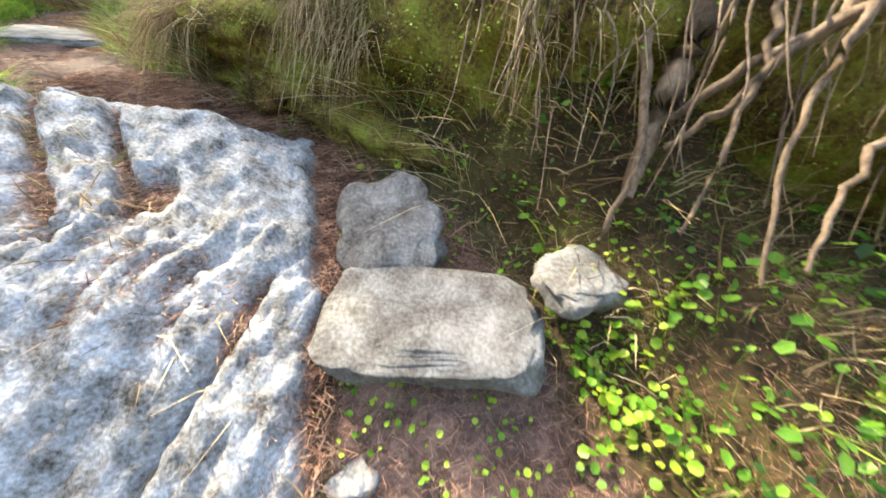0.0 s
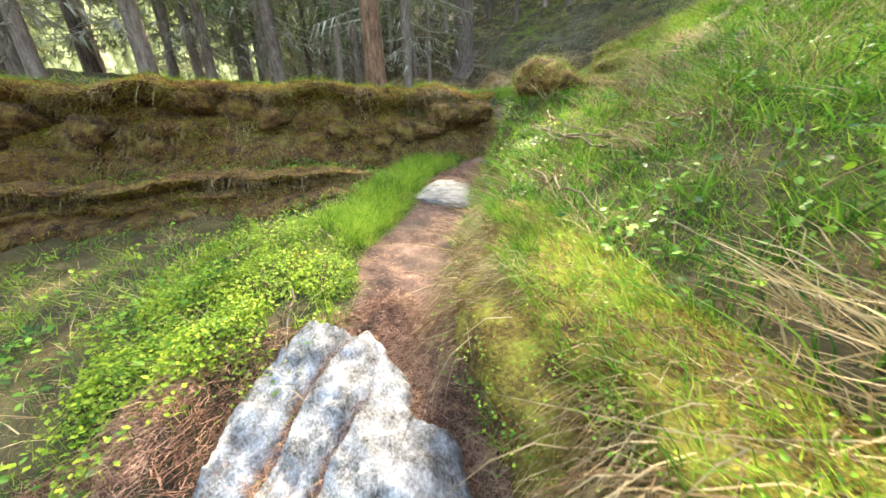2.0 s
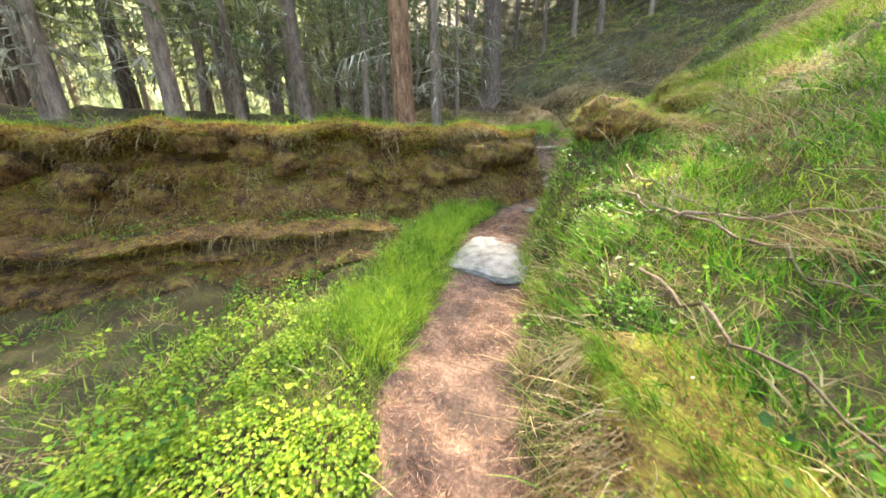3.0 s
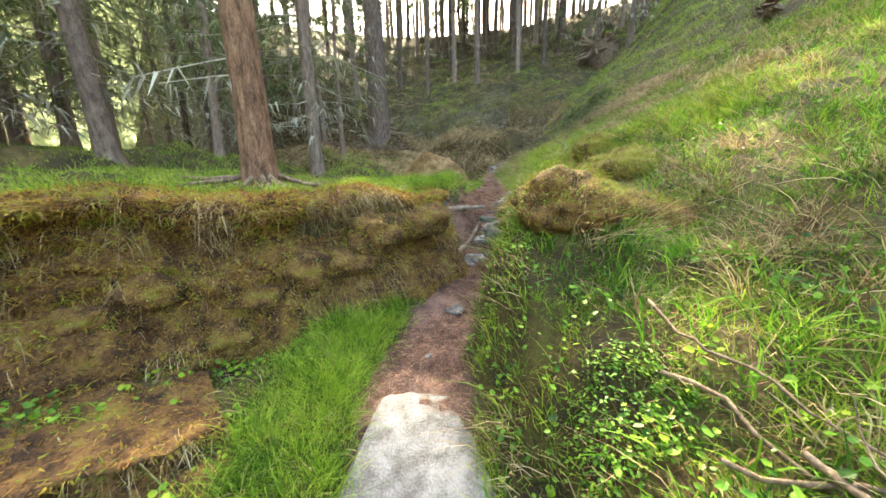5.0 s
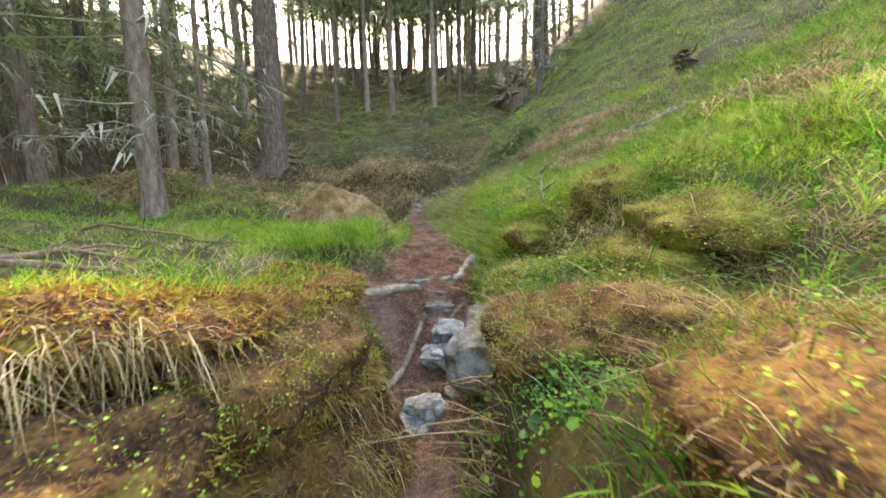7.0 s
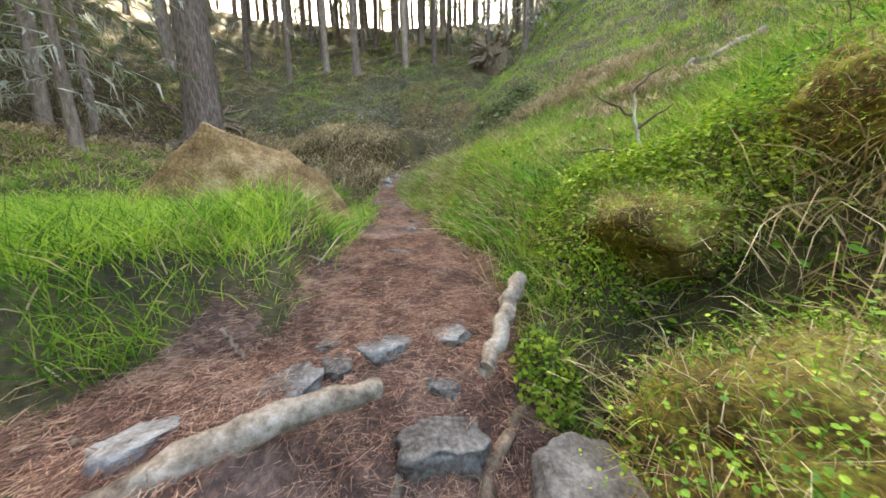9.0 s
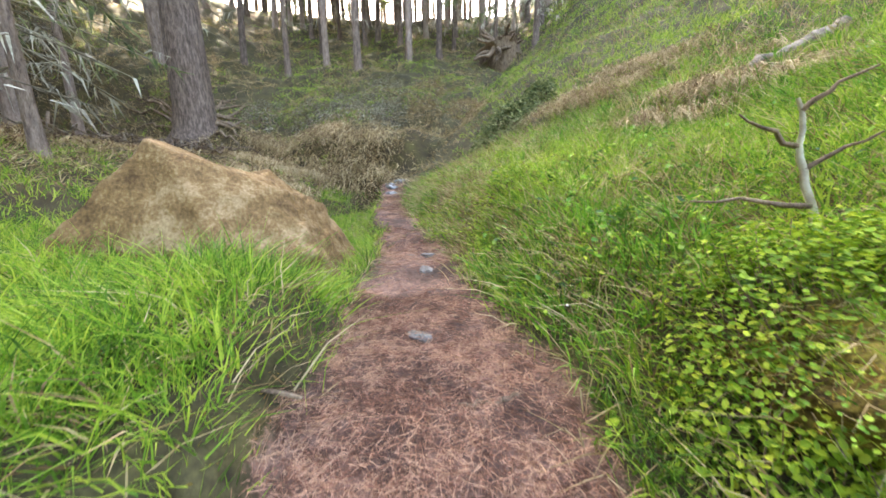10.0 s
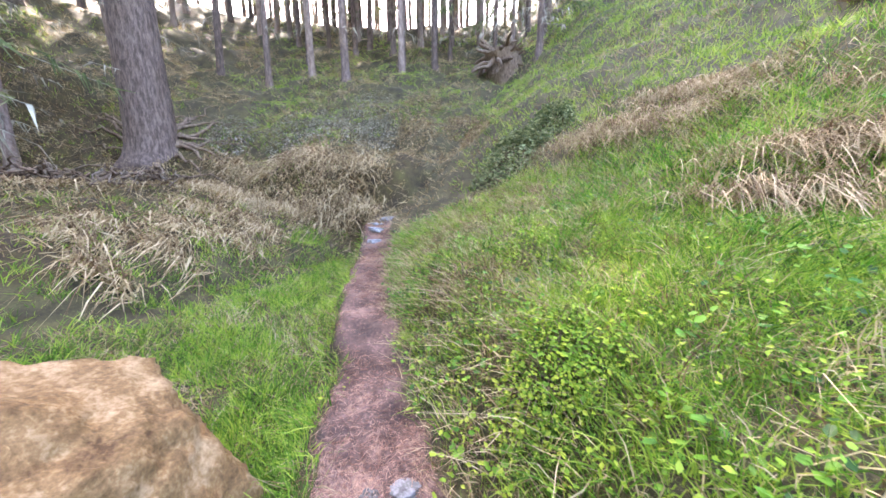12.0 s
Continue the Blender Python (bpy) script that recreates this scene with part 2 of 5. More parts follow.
    bank = np.maximum(smooth(-0.7, -0.35, db) * smooth(0.25, 0.0, db) * (d > 0) * (y < 7.1), smooth(0.05, 0.25, -d - hw) * smooth(np.interp(y, [2, 3.5, 4.5, 7], [0.9, 1.0, 2.6, 2.6]), np.interp(y, [2, 3.5, 4.5, 7], [0.5, 0.5, 1.6, 1.6]), -d + 0.5 * rough_noise(x * 1.2, y * 1.2, 3)) * smooth(8.3, 7.5, y) * (d < 0))
    bank = np.maximum(bank, smooth(-1.6, -0.9, dt + 0.4 * rough_noise(x, y, 3)) * (d > 0.8) * (db < 0.1) * (y < 5.3))
    bank = np.maximum(bank, smooth(0.35, 0.55, x) * smooth(1.6, 1.2, y) * smooth(2.6, 2.0, x))
    z = z + (0.07 * rough_noise(x * 1.1, y * 1.1, 4) + 0.05 * rough_noise(x * 5, y * 5, 3) * (0.35 + bank)) * (1 - 0.75 * path)
    z = z + bank * (d < 0) * 0.14 * rough_noise(x * 1.7 + 2, y * 1.7, 3)
    z = z - 0.05 * path * smooth(-0.1, 0.5, rough_noise(x * 3.2, y * 3.2, 3)) + 0.025 * path * rough_noise(x * 11, y * 11, 2)
    tame = smooth(hw + 0.1, hw + 0.7, np.abs(d)) * smooth(-0.1, -0.4, slab_rim(x, y))
    z = z + tame * (0.06 * rough_noise(x * 2.3 + 4, y * 2.3, 3) + 0.13 * np.maximum(rough_noise(x * 0.9 + 2, y * 0.9 + 7, 2), 0) - 0.03)
    ledge = smooth(0.75, 0.45, np.hypot(x + 6.25, (y - 7.1) * 1.2)) * (d > hw * 0.7)
    z = z + (np.minimum(z, 2.47 + 0.03 * rough_noise(x * 5, y * 5, 3)) - z) * ledge
    far = np.hypot(x + 5, y - 6)
    z = z + (0.45 * rough_noise(x * 0.55 + 3, y * 0.55, 4, 0.6)) * smooth(-1.0, 1.5, n1) + 0.16 * rough_noise(x * 0.8, y * 0.8 + 5, 3) * smooth(3.5, 7, np.abs(d))
    bank = np.maximum(bank, 0.8 * smooth(-0.8, -0.2, n1) * smooth(3.5, 1.5, n1) * smooth(-8, -10.5, x) * smooth(8, 10, y))
    rise, _ = beside(RAMP_D, x, y)
    rise = (rise + 0.35 * rough_noise(x * 1.1, y * 1.1 + 3, 3)) * (x < -9)
    share = smooth(8.2, 9.6, y) * smooth(16.6, 15.2, y)
    z = z + (np.maximum(z, 2.9 + 0.34 * np.clip(rise, 0, 4) + 0.15 * smooth(0.2, 0.7, rise) + 0.12 * rough_noise(x * 1.6, y * 1.6, 3)) - z) * share * smooth(0, 0.3, rise)
    bank = np.maximum(bank, 0.85 * smooth(0.2, 1.0, rise) * share)
    z = z + smooth(25, 80, far) * 3 * rough_noise(x * 0.02, y * 0.02, 3)
    return z, path, bank, d, hw, db, n1


def part(name, bm, mat, parent=None, label="", soft=True):
    me = bpy.data.meshes.new(name)
    bm.to_mesh(me)
    bm.free()
    for p in me.polygons:
        p.use_smooth = soft
    me.materials.append(mat)
    ob = new(name, me)
    if parent:
        ob.parent = parent
    return tagged(ob, label)


def sheet(name, verts, faces, mat, soft=True, parent=None):
    """A mesh object from arrays, all faces with the same number of corners."""
    me = bpy.data.meshes.new(name)
    k = faces.shape[1]
    me.vertices.add(len(verts))
    me.vertices.foreach_set("co", np.ascontiguousarray(verts, np.float32).ravel())
    me.loops.add(faces.size)
    me.loops.foreach_set("vertex_index", np.ascontiguousarray(faces, np.int32).ravel())
    me.polygons.add(len(faces))
    me.polygons.foreach_set("loop_start", np.arange(0, faces.size, k, dtype=np.int32))
    me.polygons.foreach_set("use_smooth", np.full(len(faces), soft))
    me.materials.append(mat)
    me.update(calc_edges=True)
    ob = new(name, me)
    if parent:
        ob.parent = parent
    return ob


def axis(lo, hi, step, lo2, hi2, step2, reach):
    """Even steps from lo to hi, coarser ones from lo2 to hi2, then ever wider ones out to reach."""
    out, a, s = list(np.arange(hi + step2, hi2, step2)), hi2, step2
    while a < reach:
        s *= 1.13
        a += s
        out.append(a)
    low, a, s = list(np.arange(lo - step2, lo2, -step2)), lo2, step2
    while a > -reach:
        s *= 1.13
        a -= s
        low.append(a)
    return np.array(low[::-1] + list(np.arange(lo, hi + step / 2, step)) + out)


gx, gy = axis(-10.0, 1.6, 0.05, -22, 6, 0.14, 400), axis(-0.6, 12.5, 0.05, -2, 29, 0.14, 400)
GX, GY = np.meshgrid(gx, gy)
gz, gpath, gbank, gd, ghw, gdb, gn1 = ground_at(GX, GY)
_i = np.arange(len(gx) * len(gy)).reshape(len(gy), len(gx))
ground = sheet("ground", np.stack([GX.ravel(), GY.ravel(), gz], 1), np.stack([_i[:-1, :-1], _i[:-1, 1:], _i[1:, 1:], _i[1:, :-1]], -1).reshape(-1, 4), M_GROUND)
for key, val in (("path", gpath), ("bank", gbank)):
    ground.data.attributes.new(key, "FLOAT", "POINT").data.foreach_set("value", val.astype(np.float32))
tagged(ground, "mossy hillside with a narrow trail of red-brown needle litter", "ground", kind="structure")


_shape = GX.shape
_slope_y, _slope_x = np.gradient(gz.reshape(_shape), gy, gx)
LAYERS = np.stack([a.reshape(_shape) for a in (gz, gpath, gbank, gd, ghw, gdb, gn1)] + [_slope_x, _slope_y], -1)


def land(x, y):
    """Bilinear look-up: height, trail, bank, distance from the trail, its half width, distance from the brow, upslope, slopes."""
    x, y = np.asarray(x, float), np.asarray(y, float)
    i = np.clip(np.searchsorted(gx, x) - 1, 0, len(gx) - 2)
    j = np.clip(np.searchsorted(gy, y) - 1, 0, len(gy) - 2)
    u, v = ((x - gx[i]) / (gx[i + 1] - gx[i]))[..., None], ((y - gy[j]) / (gy[j + 1] - gy[j]))[..., None]
    k = (LAYERS[j, i] * (1 - u) + LAYERS[j, i + 1] * u) * (1 - v) + (LAYERS[j + 1, i] * (1 - u) + LAYERS[j + 1, i + 1] * u) * v
    return k


def z_at(x, y):
    return float(land(np.array([x]), np.array([y]))[0, 0])

# ---- more materials ----
M_GRASS = material("green_grass", [(0.05, 0.125, 0.012), (0.165, 0.335, 0.03), (0.41, 0.52, 0.075)], rough=0.55, scale=2.2, fine=12, bump=0.0, island=0.3, translucent=0.45)
M_FAR_GRASS = material("far_grass", [(0.08, 0.13, 0.025), (0.22, 0.38, 0.045), (0.44, 0.54, 0.09)], rough=0.6, scale=0.9, fine=5, bump=0.0, island=0.3, translucent=0.4)
M_STRAW = material("dry_straw", [(0.14, 0.085, 0.04), (0.36, 0.26, 0.13), (0.58, 0.46, 0.28)], rough=0.7, scale=2, fine=12, bump=0.0, island=0.35, translucent=0.25)
M_MOSS = material("moss_tuft", [(0.11, 0.05, 0.02), (0.28, 0.14, 0.045), (0.40, 0.28, 0.05), (0.26, 0.34, 0.045)], rough=0.8, scale=2.6, fine=10, bump=0.0, island=0.2, translucent=0.25)
M_EARTH = material("mossy_earth", [(0.010, 0.006, 0.004), (0.06, 0.03, 0.014), (0.17, 0.09, 0.03), (0.18, 0.16, 0.03)], rough=0.95, scale=7, fine=60, bump=1.0)
M_GREEN_MOSS = material("green_moss", [(0.025, 0.014, 0.006), (0.10, 0.07, 0.018), (0.20, 0.18, 0.03), (0.24, 0.29, 0.045)], rough=0.95, scale=5, fine=60, bump=1.0)
M_MEADOW = material("meadow_blade", [(0.03, 0.10, 0.012), (0.10, 0.28, 0.025), (0.25, 0.44, 0.05)], rough=0.5, scale=1.5, fine=8, bump=0.0, island=0.3, translucent=0.4)
M_DEEP_LEAF = material("deep_green_leaf", [(0.025, 0.08, 0.012), (0.08, 0.22, 0.02), (0.20, 0.38, 0.04)], rough=0.4, scale=3, fine=14, bump=0.0, island=0.35, translucent=0.35)
M_LEAF = material("herb_leaf", [(0.08, 0.20, 0.02), (0.17, 0.36, 0.03), (0.36, 0.50, 0.05)], rough=0.4, scale=1.5, fine=10, bump=0.0, island=0.3, translucent=0.4)
M_BILBERRY = material("bilberry_leaf", [(0.10, 0.19, 0.015), (0.21, 0.36, 0.03), (0.40, 0.48, 0.05)], rough=0.5, scale=1.5, fine=10, bump=0.0, island=0.35, translucent=0.45)
M_NEEDLE = material("fallen_needle", [(0.10, 0.045, 0.03), (0.27, 0.13, 0.085), (0.46, 0.28, 0.19)], rough=0.7, scale=3, fine=12, bump=0.0, island=0.4)
M_ROOT = material("bare_root", [(0.05, 0.034, 0.023), (0.16, 0.11, 0.074), (0.29, 0.22, 0.16)], rough=0.8, scale=6, fine=40, bump=0.6, stretch=(2, 2, 0.8))
M_TWIG = material("lichen_twig", [(0.14, 0.12, 0.09), (0.32, 0.29, 0.22), (0.5, 0.48, 0.38)], rough=0.9, scale=3, fine=20, bump=0.3, island=0.3)
M_WOOD = material("weathered_wood", [(0.06, 0.042, 0.03), (0.19, 0.15, 0.112), (0.36, 0.31, 0.26)], rough=0.85, scale=9, fine=45, bump=0.9)
M_CROWN = material("conifer_needles", [(0.06, 0.09, 0.035), (0.15, 0.19, 0.07), (0.30, 0.32, 0.15)], rough=0.6, scale=1, fine=6, bump=0.0, island=0.35, translucent=0.35)
M_PETAL = material("white_petal", [(0.7, 0.7, 0.7), (0.8, 0.8, 0.8)], rough=0.5, scale=5, bump=0.0, translucent=0.3)
M_DARK_BARK = material("grey_bark", [(0.06, 0.042, 0.034), (0.18, 0.13, 0.105), (0.32, 0.245, 0.20)], scale=5, fine=30, bump=1.0, stretch=(3, 3, 0.7), obj_rand=0.25)

rng = np.random.default_rng(11)

# ---- builders ----


def unit(v):
    return v / np.maximum(np.linalg.norm(v, axis=-1, keepdims=True), 1e-9)


def ribbons(base, way, length, width, bend, segs=2):
    """Tapering blades: base and way (N, 3), length and width (N,), bend: how far the tip goes off along bend (N, 3)."""
    n = len(base)
    side = unit(np.cross(way, rng.normal(size=(n, 3))))
    rows = []
    for i in range(segs):
        t = i / segs
        c = base + way * (length * t)[:, None] + bend * (length * t * t)[:, None]
        w = (width * (1 - 0.55 * t) / 2)[:, None] * side
        rows += [c - w, c + w]
    tip = base + way * length[:, None] + bend * length[:, None]
    v = np.stack(rows + [tip], 1)
    k = 2 * segs + 1
    tri = []
    for i in range(segs - 1):
        a = 2 * i
        tri += [(a, a + 1, a + 3), (a, a + 3, a + 2)]
    tri.append((k - 3, k - 2, k - 1))
    f = (np.arange(n) * k)[:, None, None] + np.array(tri)[None]
    return v.reshape(-1, 3), f.reshape(-1, 3)


def leaves(at, normal, size, sides=6, long=1.0):
    """Round or pointed flat leaves, slightly folded."""
    n = len(at)
    a = unit(np.cross(normal, rng.normal(size=(n, 3))))
    b = np.cross(normal, a)
    ang = np.arange(sides) * 2 * np.pi / sides
    ring = [at + (np.cos(t) * long * size)[:, None] * a + (np.sin(t) * size)[:, None] * b + (0.25 * abs(np.sin(t)) * size)[:, None] * normal for t in ang]
    v = np.stack(ring, 1)
    tri = np.array([(0, i, i + 1) for i in range(1, sides - 1)])
    f = (np.arange(n) * sides)[:, None, None] + tri[None]
    return v.reshape(-1, 3), f.reshape(-1, 3)


def joined(pieces):
    vs, fs, o = [], [], 0
    for v, f in pieces:
        vs.append(v)
        fs.append(f + o)
        o += len(v)
    return np.concatenate(vs), np.concatenate(fs)


def strewn(n, box, density):
    """Random places in a box (x0, y0, x1, y1), thinned by density(x, y, land)."""
    x, y = rng.uniform(box[0], box[2], n), rng.uniform(box[1], box[3], n)
    k = land(x, y)
    keep = rng.random(n) < np.clip(density(x, y, k), 0, 1)
    return x[keep], y[keep], k[keep]


def upright(n, spread):
    w = rng.normal(size=(n, 3)) * spread
    w[:, 2] = 1
    return unit(w)


def stuff(name, mesh, mat, label, category):
    return tagged(sheet(name, mesh[0], mesh[1], mat, soft=False), label, category, kind="stuff")


def tube(points, r0, r1, sides=8, wob=0.0, power=1.0):
    """A tapering bent tube through points, as arrays of corners and quads."""
    p = np.asarray(points, float)
    n = len(p)
    tang = unit(np.gradient(p, axis=0))
    ref = np.where(np.abs(tang[:, 2:3]) > 0.9, np.array([[1.0, 0, 0]]), np.array([[0, 0, 1.0]]))
    a = unit(np.cross(tang, ref))
    b = np.cross(tang, a)
    t = np.linspace(0, 1, n) ** power
    r = (r0 + (r1 - r0) * t)[:, None] * (1 + wob * rng.normal(size=(n, sides)))
    ang = np.arange(sides) * 2 * np.pi / sides
    v = p[:, None] + r[..., None] * (np.cos(ang)[None, :, None] * a[:, None] + np.sin(ang)[None, :, None] * b[:, None])
    i, j = np.meshgrid(np.arange(n - 1), np.arange(sides), indexing="ij")
    j2 = (j + 1) % sides
    f = np.stack([i * sides + j, i * sides + j2, (i + 1) * sides + j2, (i + 1) * sides + j], -1).reshape(-1, 4)
    return v.reshape(-1, 3), f


def wander(a, b, n=10, amount=0.06, sag=0.0):
    """A crooked line from a to b."""
    a, b = np.array(a, float), np.array(b, float)
    t = np.linspace(0, 1, n)[:, None]
    p = a + (b - a) * t
    off = np.cumsum(rng.normal(size=(n, 3)), 0)
    off -= off[0] + (off[-1] - off[0]) * t
    p += off * amount * np.linalg.norm(b - a) / math.sqrt(n)
    p[:, 2] -= sag * (4 * t * (1 - t))[:, 0]
    return p


def empty(name, at, label, category, group=""):
    ob = new(name)
    ob.location = at
    return tagged(ob, label, category, group)


def piece(name, mesh, mat, parent, label="", soft=True):
    ob = sheet(name, mesh[0] - np.array(parent.location), mesh[1], mat, soft=soft, parent=parent)
    return tagged(ob, label)


# ---- rock ----


def stone(name, at, size, mat, seed, turn=(0, 0, 0), cuts=4, rough=0.22, flat=0.5, sharp=0.12, label="", category="stone", group="", square=0.75):
    """A rounded, broken stone: flattened top, facets and pits."""
    bm = bmesh.new()
    bmesh.ops.create_icosphere(bm, subdivisions=cuts, radius=1.0)
    off = Vector((seed * 3.1, seed * 1.7, seed * 0.7))
    for v in bm.verts:
        p = v.co.copy()
        p = Vector([math.copysign(abs(c) ** square, c) for c in p])
        p *= 1 + rough * noise.fractal(p * 0.9 + off, 0.9, 2.0, 3) + sharp * (noise.voronoi(p * 1.7 + off)[0][0] - 0.4) + 0.03 * noise.fractal(p * 6 + off, 0.8, 2.0, 4)
        if p.z > flat:
            p.z = flat + (p.z - flat) * 0.25
        v.co = Vector((p.x * size[0], p.y * size[1], p.z * size[2]))
    ob = part(name, bm, mat)
    ob.matrix_world = pose(*at, *turn)
    return tagged(ob, label, category, group)


def rock_slab():
    """Pale outcrop sloping up to the trail, split by clefts filled with needles."""
    x, y = np.meshgrid(np.arange(-2.45, -0.2, 0.016), np.arange(0.1, 2.2, 0.016))
    z = slab_height(x, y)
    rim = slab_rim(x, y)
    z = z - 0.5 * smooth(0.06, -0.12, rim)
    wig = 0.05 * rough_noise(x * 3, y * 3, 3)
    for x0, y0, run, least, most, wide in ((-1.2, 1.2, -0.7, 1.1, 1.75, 0.045), (-1.5, 1.15, -0.75, 1.0, 1.9, 0.05), (-0.72, 0.5, 0.3, 0.1, 0.9, 0.025), (-1.3, 0.98, 1.4, 0.85, 1.05, 0.03)):
        cleft = np.abs(x - x0 - (y - y0) * run + wig)
        z = z - 0.09 * smooth(wide * 1.3, 0.0, cleft) * smooth(least - 0.08, least + 0.08, y) * smooth(most + 0.08, most - 0.08, y)
    pit = np.hypot(x + 1.12, y - 1.2)
    z = z - 0.1 * smooth(0.14, 0.04, pit)
    i = np.arange(x.size).reshape(x.shape)
    f = np.stack([i[:-1, :-1], i[:-1, 1:], i[1:, 1:], i[1:, :-1]], -1).reshape(-1, 4)
    ob = sheet("rock_outcrop", np.stack([x, y, z], -1).reshape(-1, 3), f, M_ROCK)
    return tagged(ob, "pale grey ridged rock outcrop sloping across the trail", "rock")


rock_slab()
stone("stepping_stone", (0.03, 0.78, 0.415), (0.34, 0.2, 0.1), M_STONE, 3, turn=(14, 2, -4), cuts=5, rough=0.16, flat=0.12, square=0.4, sharp=0.22, label="flat grey stepping stone with a straight front edge", category="stone")
stone("stepping_stone", (0.55, 0.88, 0.52), (0.14, 0.12, 0.08), M_STONE, 8, turn=(10, 0, 20), cuts=5, rough=0.2, flat=0.3, square=0.5, sharp=0.3, label="small grey stone half sunk beside a step", category="stone")
stone("round_stone", (-0.17, 1.17, 0.56), (0.2, 0.21, 0.12), M_STONE, 12, turn=(32, -6, 10), cuts=5, rough=0.22, flat=0.3, square=0.6, sharp=0.35, label="round brown-grey stone with worn hollows and needles", category="stone")
stone("round_stone", (-0.25, 0.45, 0.1), (0.12, 0.1, 0.08), M_STONE, 14, label="small dark stone in bare soil", category="stone")
stone("flat_stone", (-3.93, 4.06, z_at(-3.93, 4.06) - 0.005), (0.45, 0.46, 0.08), M_STONE, 4, turn=(7, 3, 30), cuts=5, rough=0.16, flat=0.12, square=0.5, sharp=0.16, label="large flat pale grey stone set in the trail", category="stone")
for x, y, s, k in ((-4.83, 5.5, 0.16, 21), (-5.36, 6.63, 0.22, 22), (-5.33, 7.12, 0.26, 24), (-5.42, 7.27, 0.1, 25), (-5.86, 7.68, 0.16, 26), (-6.07, 7.6, 0.09, 27),
                   (-5.64, 7.8, 0.12, 29), (-6.03, 7.37, 0.15, 51), (-5.97, 7.52, 0.1, 52), (-5.6, 7.62, 0.1, 53), (-6.25, 8.6, 0.09, 54), (-6.75, 10.0, 0.12, 55), (-6.2, 7.05, 0.13, 56), (-6.62, 9.62, 0.1, 32), (-5.2, 6.9, 0.12, 33),
                   (-9.6, 14.7, 0.24, 34), (-9.8, 15.1, 0.26, 35), (-9.3, 14.1, 0.2, 36), (-9.75, 15.5, 0.3, 37), (-4.55, 4.75, 0.06, 38), (-6.9, 9.9, 0.07, 39), (-3.0, 2.35, 0.05, 40), (-1.75, 2.7, 0.09, 41)):
    stone("trail_stone", (x, y, z_at(x, y) - s * 0.02), (s * 0.6, s * 0.5, s * 0.3), M_ROCK if k in (22, 24, 34, 35, 36) else M_STONE, k, turn=(6, -5, k * 37), cuts=4, rough=0.35, sharp=0.35,
          label="pale angular stone embedded in the needle-covered trail", category="stone", group="stones in the trail")


def boulder():
    """Sandstone block of broken faces: a peak, a notch, a long back slope and a pale pitted end beside the trail."""
    bm = bmesh.new()
    bmesh.ops.create_icosphere(bm, subdivisions=6, radius=1.0)
    faces = [(Vector(n).normalized(), r) for n, r in (((0.75, -0.45, 0.48), 0.53), ((0.85, 0.35, 0.4), 0.54), ((0.3, 0.9, 0.3), 0.72), ((0.3, 0.25, 0.92), 0.47), ((-0.47, -0.55, 0.69), 0.72),
                                                       ((-0.8, 0.5, 0.3), 0.62), ((0.35, -0.9, 0.25), 0.57), ((0, 0, -1), 0.5), ((0.72, -0.3, -0.4), 0.6))]
    for v in bm.verts:
        way = v.co.normalized()
        r = min(1.4, *(k / max(0.05, n.dot(way)) for n, k in faces))
        q = way * r
        q *= 1 + 0.05 * noise.fractal(q * 1.7 + Vector((4, 2, 7)), 0.9, 2.0, 3) + 0.07 * (noise.voronoi(q * 2.6 + Vector((1, 5, 2)))[0][0] - 0.3)
        pitted = max(0.0, min(1.0, (q.x * 0.7 + q.y * 0.5) * 2.2))
        q *= 1 + (0.015 + 0.03 * pitted) * noise.fractal(q * 9, 0.6, 2.0, 5) - 0.05 * pitted * max(0, 0.25 - noise.voronoi(q * 9)[0][0])
        q -= Vector((0.0, 0.03, 0.2)) * max(0.0, 1 - (q - Vector((-0.04, 0.02, 0.52))).length / 0.2)
        q += Vector((0.02, 0.02, 0.09)) * max(0.0, 1 - (q - Vector((0.08, 0.22, 0.45))).length / 0.2)
        v.co = q
    ob = part("boulder", bm, M_BOULDER)
    ob.location = (-7.85, 9.0, 3.0)
    return tagged(ob, "large tan sandstone boulder with a pitted broken face", "boulder")


boulder()

# ---- earth banks ----


